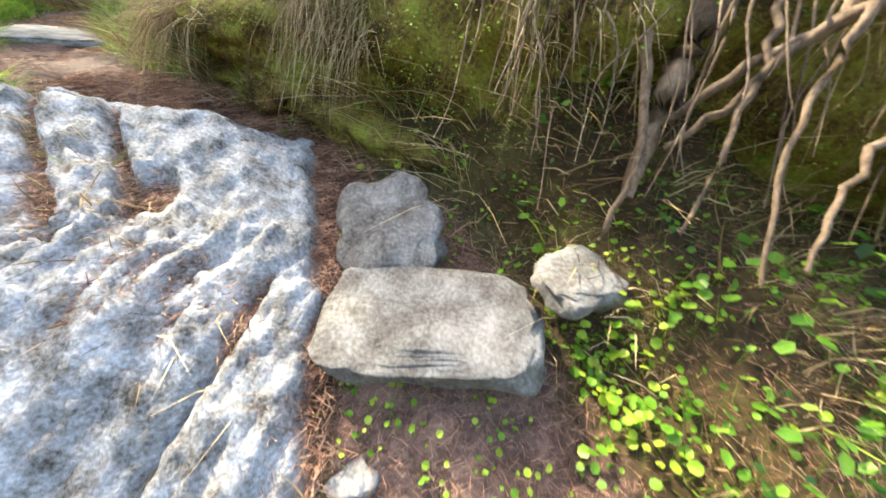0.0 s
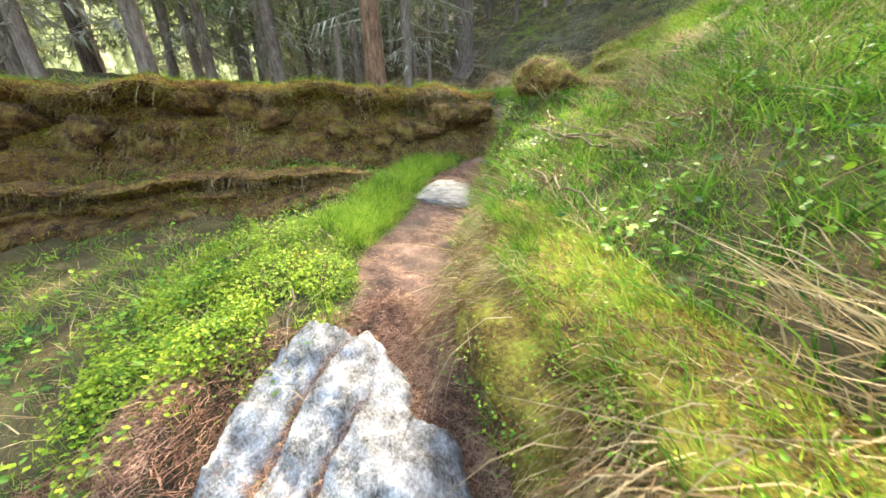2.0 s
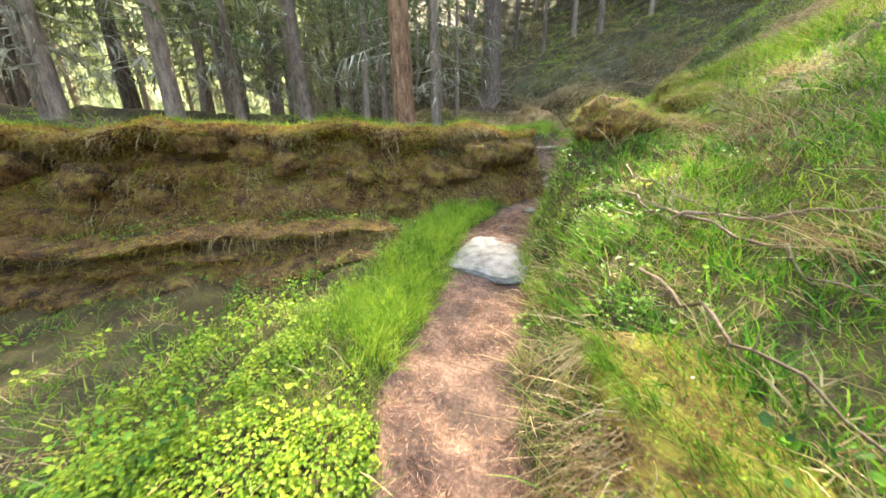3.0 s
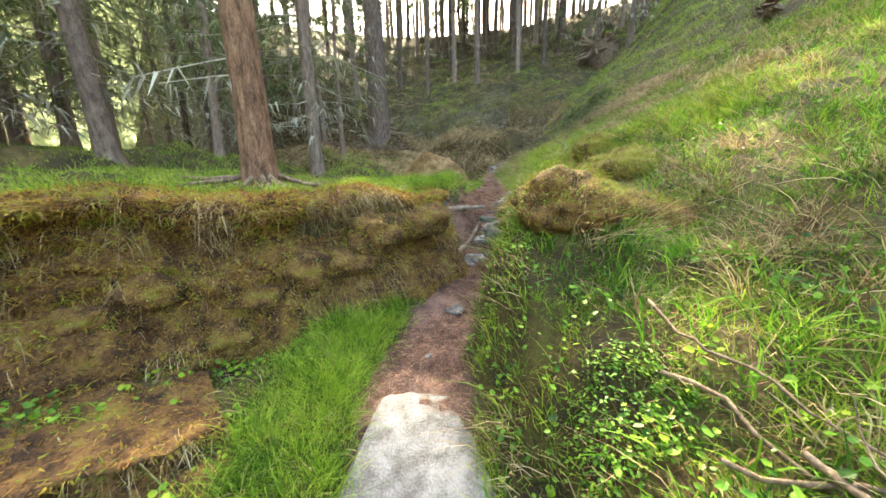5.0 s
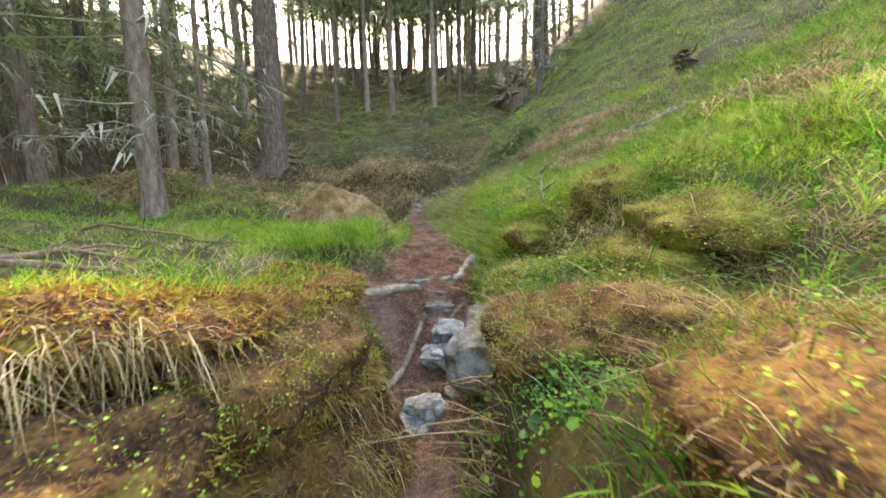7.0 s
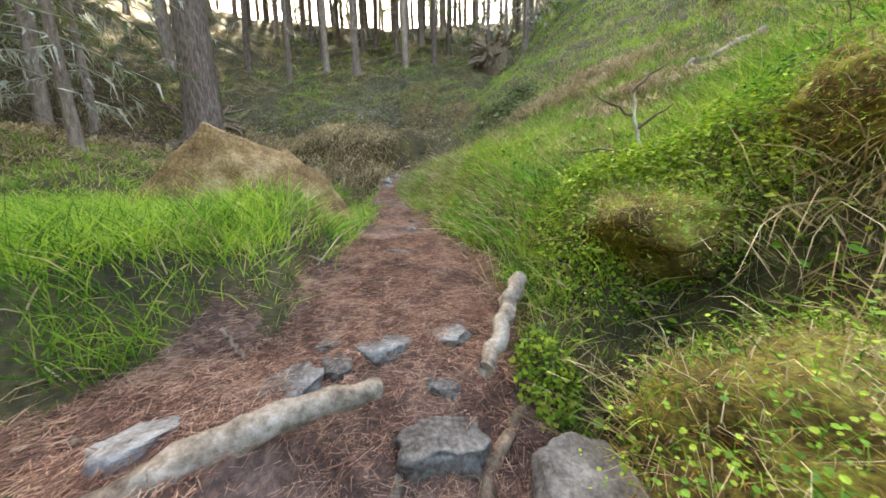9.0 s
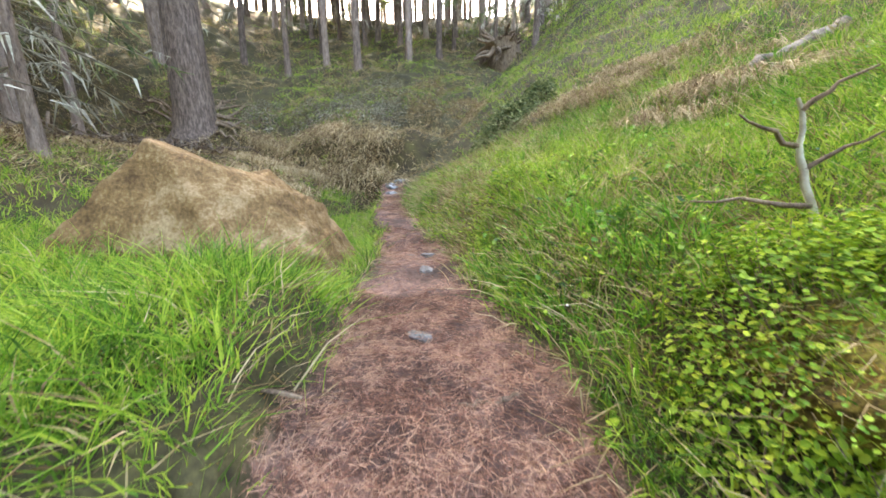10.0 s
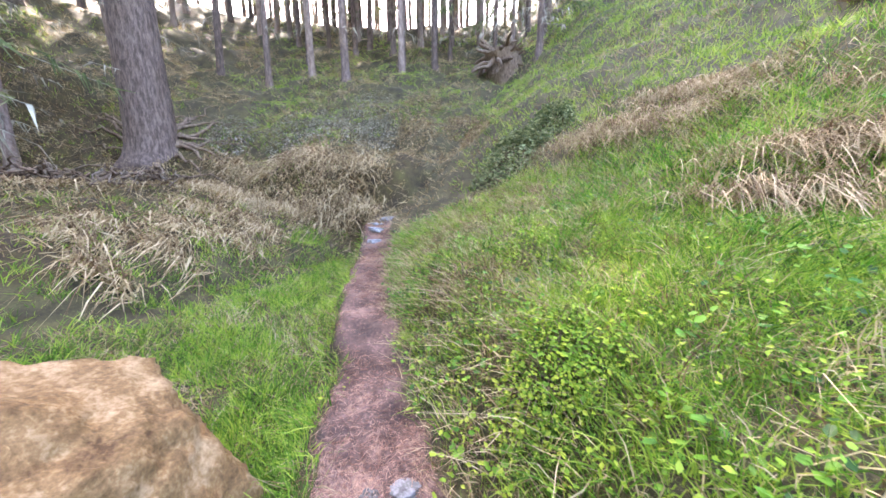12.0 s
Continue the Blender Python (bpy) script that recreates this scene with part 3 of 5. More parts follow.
def bank(name, line, crest, drop, profile, label, mat):
    """A sheet swept along a brow: profile rows are (outward, share of the drop). Returns its corners as a grid."""
    s = np.linspace(0, 1, len(profile))
    fine = np.linspace(0, 1, 30)
    out, down = np.interp(fine, s, [p[0] for p in profile]), np.interp(fine, s, [p[1] for p in profile])
    tang = unit(np.gradient(line[:, :2], axis=0))
    side = np.stack([tang[:, 1], -tang[:, 0]], 1)                      # to the right of the line
    u = np.arange(len(line)) * 0.04
    U, F = np.meshgrid(u, fine, indexing="ij")
    o = out[None] + (0.24 * rough_noise(U * 0.9, F * 3, 4, 0.6) + 0.24 * np.abs(rough_noise(U * 0.8 + 5, F * 6, 3)) + 0.1 * rough_noise(U * 3, F * 9, 3)) * smooth(0, 0.2, F) + 0.05 * rough_noise(U * 5, F * 14, 3)
    z = crest[:, None] - drop[:, None] * down[None] + (0.05 + 0.05 * (len(line) > 220)) * rough_noise(U * 1.1 + 8, F * 0.5, 3) + 0.05 * (len(line) > 220)
    xyz = np.stack([line[:, 0, None] + side[:, 0, None] * o, line[:, 1, None] + side[:, 1, None] * o, z], -1)
    i = np.arange(xyz.shape[0] * xyz.shape[1]).reshape(xyz.shape[:2])
    f = np.stack([i[:-1, :-1], i[:-1, 1:], i[1:, 1:], i[1:, :-1]], -1).reshape(-1, 4)
    ob = sheet(name, xyz.reshape(-1, 3), f, mat)
    tagged(ob, label, "bank", kind="structure")
    return xyz, np.repeat(side[:, None], 30, 1)


brow = dense(BROW, 0.04)
brow = brow[(brow[:, 1] > -4) & (brow[:, 1] < 6.45)]
foot = land(brow[:, 0] + 0.55, brow[:, 1] - 0.1)[:, 0]
top = land(brow[:, 0] - 0.35, brow[:, 1])[:, 0]
EARTH = [(-0.5, -0.02), (-0.1, -0.03), (0.12, 0.03), (0.24, 0.1), (0.0, 0.2), (-0.12, 0.32), (0.1, 0.43), (0.22, 0.5), (0.2, 0.62), (0.32, 0.78), (0.45, 1.0), (0.5, 1.15)]
bank_a = bank("earth_bank_upper", brow, top, top - foot, EARTH, "overhanging bank of brown moss, roots and dark earth", M_EARTH)
terr = dense(TERRACE, 0.04)
terr = terr[(terr[:, 1] > -4) & (terr[:, 1] < 3.4)]
t_top = land(terr[:, 0] - 0.25, terr[:, 1])[:, 0]
t_foot = land(terr[:, 0] + 0.4, terr[:, 1] - 0.1)[:, 0]
bank_b = bank("earth_bank_lower", terr, t_top, np.maximum(t_top - t_foot, 0.12), EARTH, "low terrace edge of brown moss and earth", M_EARTH)
RIGHT = np.array([(2.1, 0.5), (1.55, 1.05), (1.0, 1.45), (0.42, 1.68), (-0.25, 1.9), (-0.8, 2.25), (-1.4, 2.65), (-2.0, 3.2)])[::-1]
rb = dense(RIGHT, 0.04)
r_top = 0.243 + 0.0147 * rb[:, 0] + 0.469 * rb[:, 1] + 0.0266 * rb[:, 0] * rb[:, 1] + np.interp(rb[:, 0], [-2, -1, 0, 1.5], [0.05, 0.2, 0.52, 0.98])
r_drop = np.interp(rb[:, 0], [-2, -1, 0, 1.0], [0.25, 0.45, 0.95, 1.3])
bank_c = bank("earth_bank_right", rb, r_top, r_drop, [(-0.4, 0.08), (-0.15, 0.0), (0.02, 0.02), (0.14, 0.14), (0.18, 0.35), (0.2, 0.55), (0.14, 0.72), (0.1, 0.86), (0.16, 1.0), (0.24, 1.15)],
              "steep mossy bank undercut above a dark hollow", M_GREEN_MOSS)


def on_bank(b, n, lo=0.0, hi=1.0, ends=None):
    """Random places on a bank's sheet with its outward direction."""
    xyz, side = b
    a = rng.integers(0, xyz.shape[0] - 1, n)
    c = np.clip(rng.uniform(lo, hi, n) * 29, 0, 28.99)
    ci = c.astype(int)
    u = rng.random(n)[:, None]
    w = (c - ci)[:, None]
    p = (xyz[a, ci] * (1 - w) + xyz[a, ci + 1] * w) * (1 - u) + (xyz[a + 1, ci] * (1 - w) + xyz[a + 1, ci + 1] * w) * u
    return p, np.c_[side[a, ci], np.zeros(n)]


# ---- trees ----
rng = np.random.default_rng(23)


def trunk_mesh(height, radius, lean=(0, 0), flare=0.4, sides=13, bend=0.15):
    z = np.r_[np.linspace(-0.3, 1.2, 12), np.linspace(1.6, height, 16)]
    t = z / height
    p = np.stack([lean[0] * t + bend * rough_noise(z * 0.13 + radius * 50, z * 0 + 3, 2) * t, lean[1] * t + bend * rough_noise(z * 0.13, z * 0 + 9 + radius * 30, 2) * t, z], 1)
    r = radius * (1 - 0.75 * np.clip(t, 0, 1)) * (1 + flare * np.exp(-np.clip(z, 0, 9) / 0.3))
    ang = np.arange(sides) * 2 * np.pi / sides
    lobes = 1 + 0.05 * rough_noise(np.cos(ang)[None] * 1.5 + 5 + 0 * z[:, None], np.sin(ang)[None] * 1.5 + z[:, None] * 0.8, 3) \
        + 0.3 * flare * np.exp(-np.clip(z, 0, 9) / 0.25)[:, None] * np.sin(ang * 5 + radius * 40)[None]
    v = p[:, None] + (r[:, None] * lobes)[..., None] * np.stack([np.cos(ang), np.sin(ang), 0 * ang], -1)[None]
    n = len(z)
    i, j = np.meshgrid(np.arange(n - 1), np.arange(sides), indexing="ij")
    j2 = (j + 1) % sides
    f = np.stack([i * sides + j, i * sides + j2, (i + 1) * sides + j2, (i + 1) * sides + j], -1).reshape(-1, 4)
    return (v.reshape(-1, 3), f), p, z


def conifer(name, at, height, radius, bare, reach, count, mat, label, lean=(0, 0), dead=10, sprays=30, leafy=True, wide=1.0):
    """A conifer: flared trunk, dead lower branches hung with lichen, drooping needle sprays above."""
    tree = empty(name, at, label, "tree", "forest trees")
    mesh, p, z = trunk_mesh(height, radius, lean)
    sheet("trunk", mesh[0], mesh[1], mat, parent=tree)
    twigs, hang, needles = [], [], []
    for k in range(dead + count):
        live = k >= dead
        h = rng.uniform(bare, height * 0.97) if live else rng.uniform(1.3, bare + 1.0)
        c = np.array([np.interp(h, z, p[:, a]) for a in range(3)])
        ang = rng.uniform(0, 2 * np.pi)
        ln = reach * (1.05 - 0.8 * max(0, h - bare) / (height - bare)) * rng.uniform(0.7, 1.15) if live else reach * rng.uniform(0.25, 0.8)
        tip = c + np.array([math.cos(ang) * ln, math.sin(ang) * ln, -ln * rng.uniform(0.1, 0.5)])
        line = wander(c, tip, 6, 0.1)
        twigs.append(tube(line[[0, 2, 5]], 0.022 if live else 0.018, 0.005, 3))
        m = sprays if live else 9
        q = rng.random(m) ** 0.7
        pos = np.stack([np.interp(q, np.linspace(0, 1, 6), line[:, a]) for a in range(3)], 1)
        out = np.array([math.cos(ang), math.sin(ang), 0])
        w = unit(out * 0.5 + rng.normal(size=(m, 3)) * 0.55 + np.array([0, 0, -0.55 if live else -1.1]))
        seg = ribbons(pos, w, rng.uniform(0.16, 0.42, m) * (wide ** 0.5 if live else 0.9), rng.uniform(0.03, 0.075, m) * (wide * 1.5 if live and wide > 1 else 0.8), np.tile([0, 0, -0.3], (m, 1)), 1)
        (needles if live else hang).append(seg)
    tagged(sheet("branchwork", *joined(twigs), M_TWIG, parent=tree), kind="stuff")
    if needles and leafy:
        tagged(sheet("crown", *joined(needles), M_CROWN, soft=False, parent=tree), kind="stuff")
    if hang:
        tagged(sheet("lichen", *joined(hang), M_TWIG, soft=False, parent=tree), "grey-green hanging lichen", kind="stuff")
    return tree


def standing(x, y, sink=0.12):
    return (x, y, z_at(x, y) - sink)


conifer("pine_tree", standing(-7.95, 4.92), 19, 0.225, 6.0, 2.6, 60, M_BARK, "tall conifer with warm red-brown bark at the brow of the bank", dead=4)
conifer("pine_tree", standing(-17.5, 15.4, 0.3), 24, 0.62, 7.5, 3.4, 70, M_DARK_BARK, "tall conifer with scaly purple-grey bark and exposed roots on a bank", dead=16)
kinds = [conifer("spruce_tree", standing(-13.5, 2.0), 17, 0.14, 2.2, 2.4, 100, M_DARK_BARK, "slim spruce with drooping grey-green branches", dead=16, sprays=46),
         conifer("spruce_tree", standing(-12.2, -1.6), 19, 0.18, 3.2, 2.6, 90, M_DARK_BARK, "dark-barked spruce with dead lower branches and lichen", dead=18, sprays=46),
         conifer("larch_tree", standing(-14.5, 6.4), 16, 0.13, 4.0, 1.9, 56, M_DARK_BARK, "thin larch with a leaning bare lower trunk", lean=(0.9, 0.3), dead=14),
         conifer("pine_tree", standing(-12.0, 25.5), 20, 0.17, 6.5, 2.6, 60, M_DARK_BARK, "straight slim pine with a long bare trunk", dead=10, sprays=44, wide=1.4)]
conifer("dead_larch", standing(-20.3, 13.6), 9, 0.14, 8.5, 2.6, 0, M_DARK_BARK, "leaning dead larch draped with pale lichen", lean=(-1.2, 0.4), dead=46)
conifer("dead_larch", standing(-13.6, 10.2), 8, 0.1, 7.5, 2.2, 0, M_DARK_BARK, "slim dead larch draped with pale lichen", lean=(0.5, -0.3), dead=40)
spots = [(-13.5, 2.0), (-12.2, -1.6), (-14.5, 6.4), (-12.0, 25.5), (-7.95, 4.92), (-17.5, 15.4)]
for tries in range(6000):
    if len(spots) > 215:
        break
    if len(spots) < 66:
        x, y = rng.uniform(-32, -8.6), rng.uniform(-12, 15)
        ok = x < -10.3 - 0.12 * abs(y - 3) and not (y > 9 and x > -15.5)
        pick = [0, 1, 0, 1, 2][rng.integers(0, 5)]
    else:
        x, y = rng.uniform(-36, 26), rng.uniform(15, 46)
        k = land(np.array([x]), np.array([y]))[0]
        ok = (k[6] > 7.5 or (x < -18.5 and k[6] > 2)) and not (x > -6.5 and y < 29 + 0.5 * x)
        pick = 3 if rng.random() < 0.72 else 0
    if ok and all((x - a) ** 2 + (y - b) ** 2 > 1.9 for a, b in spots) and (x + 17.5) ** 2 + (y - 15.4) ** 2 > 14:
        spots.append((x, y))
        src = kinds[pick]
        s = rng.uniform(0.85, 1.2)
        ob = copy_thing(src, pose(*standing(x, y), rng.uniform(-2, 2), rng.uniform(-2, 2), rng.uniform(0, 360)))
        ob.scale = (s, s, rng.uniform(0.9, 1.15))



def forest_backdrop():
    """The wood beyond the trees that stand singly: a far screen that glows, dim foliage and the light between it
    painted in its colour.
    """
    m = bpy.data.materials.new("glowing_distant_wood")
    m.use_nodes = True
    n, link = m.node_tree.nodes, m.node_tree.links.new
    co = n.new("ShaderNodeTexCoord")
    mixed = []
    for stretch, s in (((1, 1, 0.08), 0.55), ((1, 1, 0.8), 0.7)):
        mp = n.new("ShaderNodeMapping")
        mp.inputs["Scale"].default_value = stretch
        link(co.outputs["Object"], mp.inputs["Vector"])
        k = n.new("ShaderNodeTexNoise")
        k.inputs["Scale"].default_value, k.inputs["Detail"].default_value, k.inputs["Roughness"].default_value = s, 7, 0.7
        link(mp.outputs[0], k.inputs["Vector"])
        mixed.append(k)
    mix = n.new("ShaderNodeMix")
    mix.data_type = "FLOAT"
    mix.inputs[0].default_value = 0.55
    link(mixed[0].outputs["Fac"], mix.inputs[2])
    link(mixed[1].outputs["Fac"], mix.inputs[3])
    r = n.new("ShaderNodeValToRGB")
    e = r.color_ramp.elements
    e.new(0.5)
    # dark to pale tones: the palest stands in for light between the foliage
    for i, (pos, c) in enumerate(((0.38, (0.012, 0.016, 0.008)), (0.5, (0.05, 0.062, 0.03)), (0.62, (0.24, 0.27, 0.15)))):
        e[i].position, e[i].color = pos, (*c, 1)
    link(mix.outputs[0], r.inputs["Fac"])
    # the screen gives off this painted light itself; no lamp is there
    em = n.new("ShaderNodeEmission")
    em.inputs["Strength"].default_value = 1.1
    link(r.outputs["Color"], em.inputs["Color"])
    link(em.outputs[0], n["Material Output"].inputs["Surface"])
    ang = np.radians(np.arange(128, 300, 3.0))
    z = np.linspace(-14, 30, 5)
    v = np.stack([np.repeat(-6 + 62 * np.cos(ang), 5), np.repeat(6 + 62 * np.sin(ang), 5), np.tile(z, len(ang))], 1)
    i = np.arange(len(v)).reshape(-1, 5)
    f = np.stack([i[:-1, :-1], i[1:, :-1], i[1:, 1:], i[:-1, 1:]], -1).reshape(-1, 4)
    return tagged(sheet("backdrop", v, f, m), "self-glowing screen painted as dim conifer wood with bright gaps, far behind the standing trees", "backdrop", kind="structure")


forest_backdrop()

# ---- moss mounds ----
rng = np.random.default_rng(31)
FUZZ, MOUND_TOPS = [], []


def moss_mound(x, y, size, seed, lift=0.0, green=False):
    """A lumpy cushion of earth and moss, undercut at its foot."""
    at = (x, y, z_at(x, y) + lift)
    bm = bmesh.new()
    bmesh.ops.create_icosphere(bm, subdivisions=4, radius=1.0)
    off = Vector((seed * 2.3, seed * 1.1, seed))
    for v in bm.verts:
        p = v.co * (1 + 0.3 * noise.fractal(v.co * 1.3 + off, 0.9, 2.0, 4) + 0.07 * noise.fractal(v.co * 7 + off, 0.7, 2.0, 3))
        v.co = Vector((p.x * size[0], p.y * size[1], p.z * size[2]))
    bm.normal_update()
    pts = np.array([v.co for v in bm.verts]) + np.array(at)
    nrm = np.array([v.normal for v in bm.verts])
    keep = nrm[:, 2] > -0.35
    i = rng.choice(np.flatnonzero(keep), int((26000 if seed < 16 else 11000) * size[0] * size[2] / 0.25))
    way = unit(nrm[i] + rng.normal(size=(len(i), 3)) * 0.6)
    fine = 0.4 if seed == 11 else 0.65 if seed < 16 else 1.0
    MOUND_TOPS.append((pts[keep], nrm[keep], y))
    FUZZ.append(ribbons(pts[i] + rng.normal(size=(len(i), 3)) * 0.03, way, fine * rng.uniform(0.012, 0.04, len(i)), fine * rng.uniform(0.003, 0.007, len(i)), rng.normal(size=(len(i), 3)) * 0.3 + np.array([0, 0, -0.35]), 1))
    ob = part("moss_mound", bm, M_GREEN_MOSS if green else M_EARTH)
    ob.location = at
    return tagged(ob, "hummock of yellow-green moss dotted with small leaves" if green else "lumpy mound of golden-brown moss over dark earth", "moss mound", "moss mounds")


for x, y, size, seed, lift in ((-3.72, 5.66, (0.42, 0.48, 0.27), 1, -0.08), (-4.45, 6.75, (0.38, 0.45, 0.28), 3, -0.1), (-4.0, 6.75, (0.5, 0.45, 0.27), 4, -0.12),
                               (-4.75, 7.35, (0.28, 0.25, 0.2), 5, -0.04), (-3.95, 7.45, (0.42, 0.34, 0.26), 6, -0.1), (-3.4, 6.4, (0.55, 0.45, 0.25), 7, -0.14), 
                               (-1.0, 2.3, (0.25, 0.25, 0.22), 11, 0.0), (-4.85, 8.3, (0.3, 0.35, 0.18), 12, -0.07),
                               (-4.55, 7.45, (0.3, 0.22, 0.2), 13, -0.08), (-4.1, 8.15, (0.32, 0.32, 0.26), 14, -0.04), (-3.6, 7.6, (0.45, 0.42, 0.25), 15, -0.1)):
    moss_mound(x, y, size, seed, lift, 7.0 < y < 9)
# bulges of the bank beside the trail
for k in range(26):
    i = int((k + rng.uniform(0, 0.8)) * len(brow) / 26)
    i = min(i, len(brow) - 1)
    t = brow[min(i + 1, len(brow) - 1), :2] - brow[max(i - 1, 0), :2]
    t = t / np.linalg.norm(t)
    share, out = rng.uniform(0.12, 0.85), rng.uniform(0.0, 0.14)
    x, y = brow[i, 0] + t[1] * (out + 0.22 * share), brow[i, 1] - t[0] * (out + 0.22 * share)
    if y < 6.2:
        moss_mound(x, y, (rng.uniform(0.22, 0.36), rng.uniform(0.22, 0.4), rng.uniform(0.14, 0.26)), 40 + k, top[i] - share * (top[i] - foot[i]) - z_at(x, y))

# ---- grass, herbs and litter ----
rng = np.random.default_rng(41)


def tufts(n, box, density, per, length, width, spread, lean, radius, segs=2):
    """Blades in tufts; length = (least, most)."""
    x, y, k = strewn(n, box, density)
    m = len(x)
    big = rng.uniform(length[0], length[1], m)
    i = np.repeat(np.arange(m), per)
    c = len(i)
    off = rng.normal(size=(c, 2)) * radius
    bx, by = x[i] + off[:, 0], y[i] + off[:, 1]
    g = land(bx, by)
    base = np.stack([bx, by, g[:, 0] - 0.01], 1)
    way = upright(c, spread)
    way[:, :2] += off / max(radius, 1e-6) * 0.12
    way = unit(way)
    gs = np.clip(g[:, 7:9], -0.7, 0.7)
    droop = np.stack([-gs[:, 0] * lean + rng.normal(size=c) * 0.3, -gs[:, 1] * lean + rng.normal(size=c) * 0.3, -rng.uniform(0.05, 0.5, c)], 1)
    ln = big[i] * rng.uniform(0.5, 1.15, c)
    return ribbons(base, way, ln, width * rng.uniform(0.6, 1.4, c), droop, segs)


NEAR = (-10.5, -0.6, 1.8, 14.5)


def patchy(x, y, f=0.9, seed=0.0):
    return 0.5 + 0.5 * rough_noise(x * f + seed, y * f + seed * 2, 3)


def lush(x, y, k):
    d, hw, path, bk = k[:, 3], k[:, 4], k[:, 1], k[:, 2]
    near = 1 / (1 + (np.abs(d) / 2.2) ** 2)
    left = (d > 0) * (1 - np.exp(-(((x + 6.3) / 0.6) ** 2 + ((y - 7.1) / 0.5) ** 2))) * (np.where(y < 5.6, smooth(1.5, 0.5, d - hw) * smooth(1.2, 2.2, y), np.where(y > 7.4, 0.65, 0.2)) + 0.22 * (d > 1.0) * (d < 4.5) * (y < 5.5) * smooth(0.4, 0.6, patchy(x, y, 1.2, 7)))
    right = (d < 0) * np.interp(y, [1.5, 2.4, 3.5, 5, 7.5, 8.5, 10], [0.15, 0.25, 1.1, 1.3, 0.6, 1.1, 1.2]) * (0.35 + 0.65 * smooth(0.25, 0.6, patchy(x, y, 0.8, 3)))
    return np.where(path > 0.3, 0, (left + right) * (1 - 0.3 * bk)) * (0.35 + near)


def tufted(b, n, lo, hi, ln, w):
    p, o = on_bank(b, n, lo, hi)
    way = unit(o * 0.5 + rng.normal(size=(n, 3)) * 0.6 + np.array([0, 0, 0.35]))
    return ribbons(p - o * 0.01, way, rng.uniform(*ln, n), w * rng.uniform(0.6, 1.6, n), rng.normal(size=(n, 3)) * 0.3 + np.array([0, 0, -0.4]), 1)


def bank_grass(b, n, lo, hi):
    """Tufts of blades standing on a bank's crest."""
    p, o = on_bank(b, n // 8, lo, hi)
    p, o = np.repeat(p, 8, 0), np.repeat(o, 8, 0)
    m = len(p)
    p = p + rng.normal(size=(m, 3)) * np.array([0.03, 0.03, 0.004])
    return ribbons(p, unit(upright(m, 0.4) + o * 0.25), rng.uniform(0.03, 0.13, m), rng.uniform(0.002, 0.005, m), o * 0.4 + rng.normal(size=(m, 3)) * 0.25 + np.array([0, 0, -0.2]), 2)


def clump(x, y, f, seed):
    return smooth(0.4, 0.62, patchy(x, y, f, seed))


stuff("grass", joined([bank_grass(bank_c, 10000, 0.0, 0.3), bank_grass(bank_a, 8000, 0.0, 0.12), tufts(100000, NEAR, lambda x, y, k: lush(x, y, k) * (0.2 + 0.8 * clump(x, y, 2.4, 3)), 9, (0.05, 0.17), 0.005, 0.45, 0.15, 0.035, 1),
                       tufts(18000, NEAR, lambda x, y, k: lush(x, y, k) * clump(x, y, 1.5, 12), 12, (0.14, 0.3), 0.006, 0.35, 0.3, 0.03, 2)]),
      M_GRASS, "fresh bright green grass in loose tufts along the trail", "grass")
stuff("meadow_grass", tufts(22000, NEAR, lambda x, y, k: (k[:, 3] < -k[:, 4] - 0.1) * (k[:, 1] < 0.2) * clump(x, y, 1.1, 21) * np.interp(y, [1.5, 2.6, 4, 8, 9.5], [0.0, 0.4, 0.8, 0.45, 0.9]) / (1 + (k[:, 3] / 4) ** 2), 9, (0.12, 0.34), 0.009, 0.4, 0.5, 0.03, 3),
      M_MEADOW, "broad-bladed dark green meadow grass on the slope", "grass")


stuff("slope_grass", tufts(7000, (-6.2, 8.0, -2.5, 12.0), lambda x, y, k: (k[:, 3] < -k[:, 4]) * (k[:, 1] < 0.2) * (0.4 + 0.6 * clump(x, y, 1.6, 61)), 9, (0.08, 0.26), 0.006, 0.45, 0.4, 0.04, 2),
      M_GRASS, "mixed bright green grass on the slope above the trail", "grass")


def glade(x, y, k):
    d, hw = k[:, 3], k[:, 4]
    return (d > hw) * (k[:, 6] < 0.3) * (0.3 + 0.7 * clump(x, y, 1.3, 51)) * (0.35 + 0.65 * smooth(2.6, 1.2, d)) * (k[:, 1] < 0.2) * (1 - 0.85 * k[:, 2])


stuff("glade_grass", tufts(13000, (-14.5, 8.2, -6.3, 15.5), glade, 10, (0.12, 0.3), 0.009, 0.4, 0.4, 0.05, 2), M_GRASS, "bright green grass on the level ground by the boulder", "grass")


def long_grass(x, y, k):
    d, hw = k[:, 3], k[:, 4]
    a = np.exp(-(((x + 7.05) / 0.45) ** 2 + ((y - 7.85) / 0.42) ** 2)) * 1.6 + 1.3 * np.exp(-(((x + 7.05) / 0.4) ** 2 + ((y - 7.4) / 0.28) ** 2))
    b = 0.35 * np.exp(-((x + 7.4) ** 2 + (y - 8.6) ** 2) / 0.35) + np.exp(-((x + 6.95) ** 2 + (y - 9.9) ** 2) / 0.3) + np.exp(-((x + 8.4) ** 2 + (y - 8.2) ** 2) / 0.5)
    c = smooth(hw, hw + 0.1, d) * smooth(hw + 0.9, hw + 0.5, d) * (y > 2.2) * (y < 5.2) * 1.3
    return (a * smooth(0.1, 0.4, patchy(x, y, 2.0, 5)) + b * (d > hw) + c) * (k[:, 1] < 0.2)


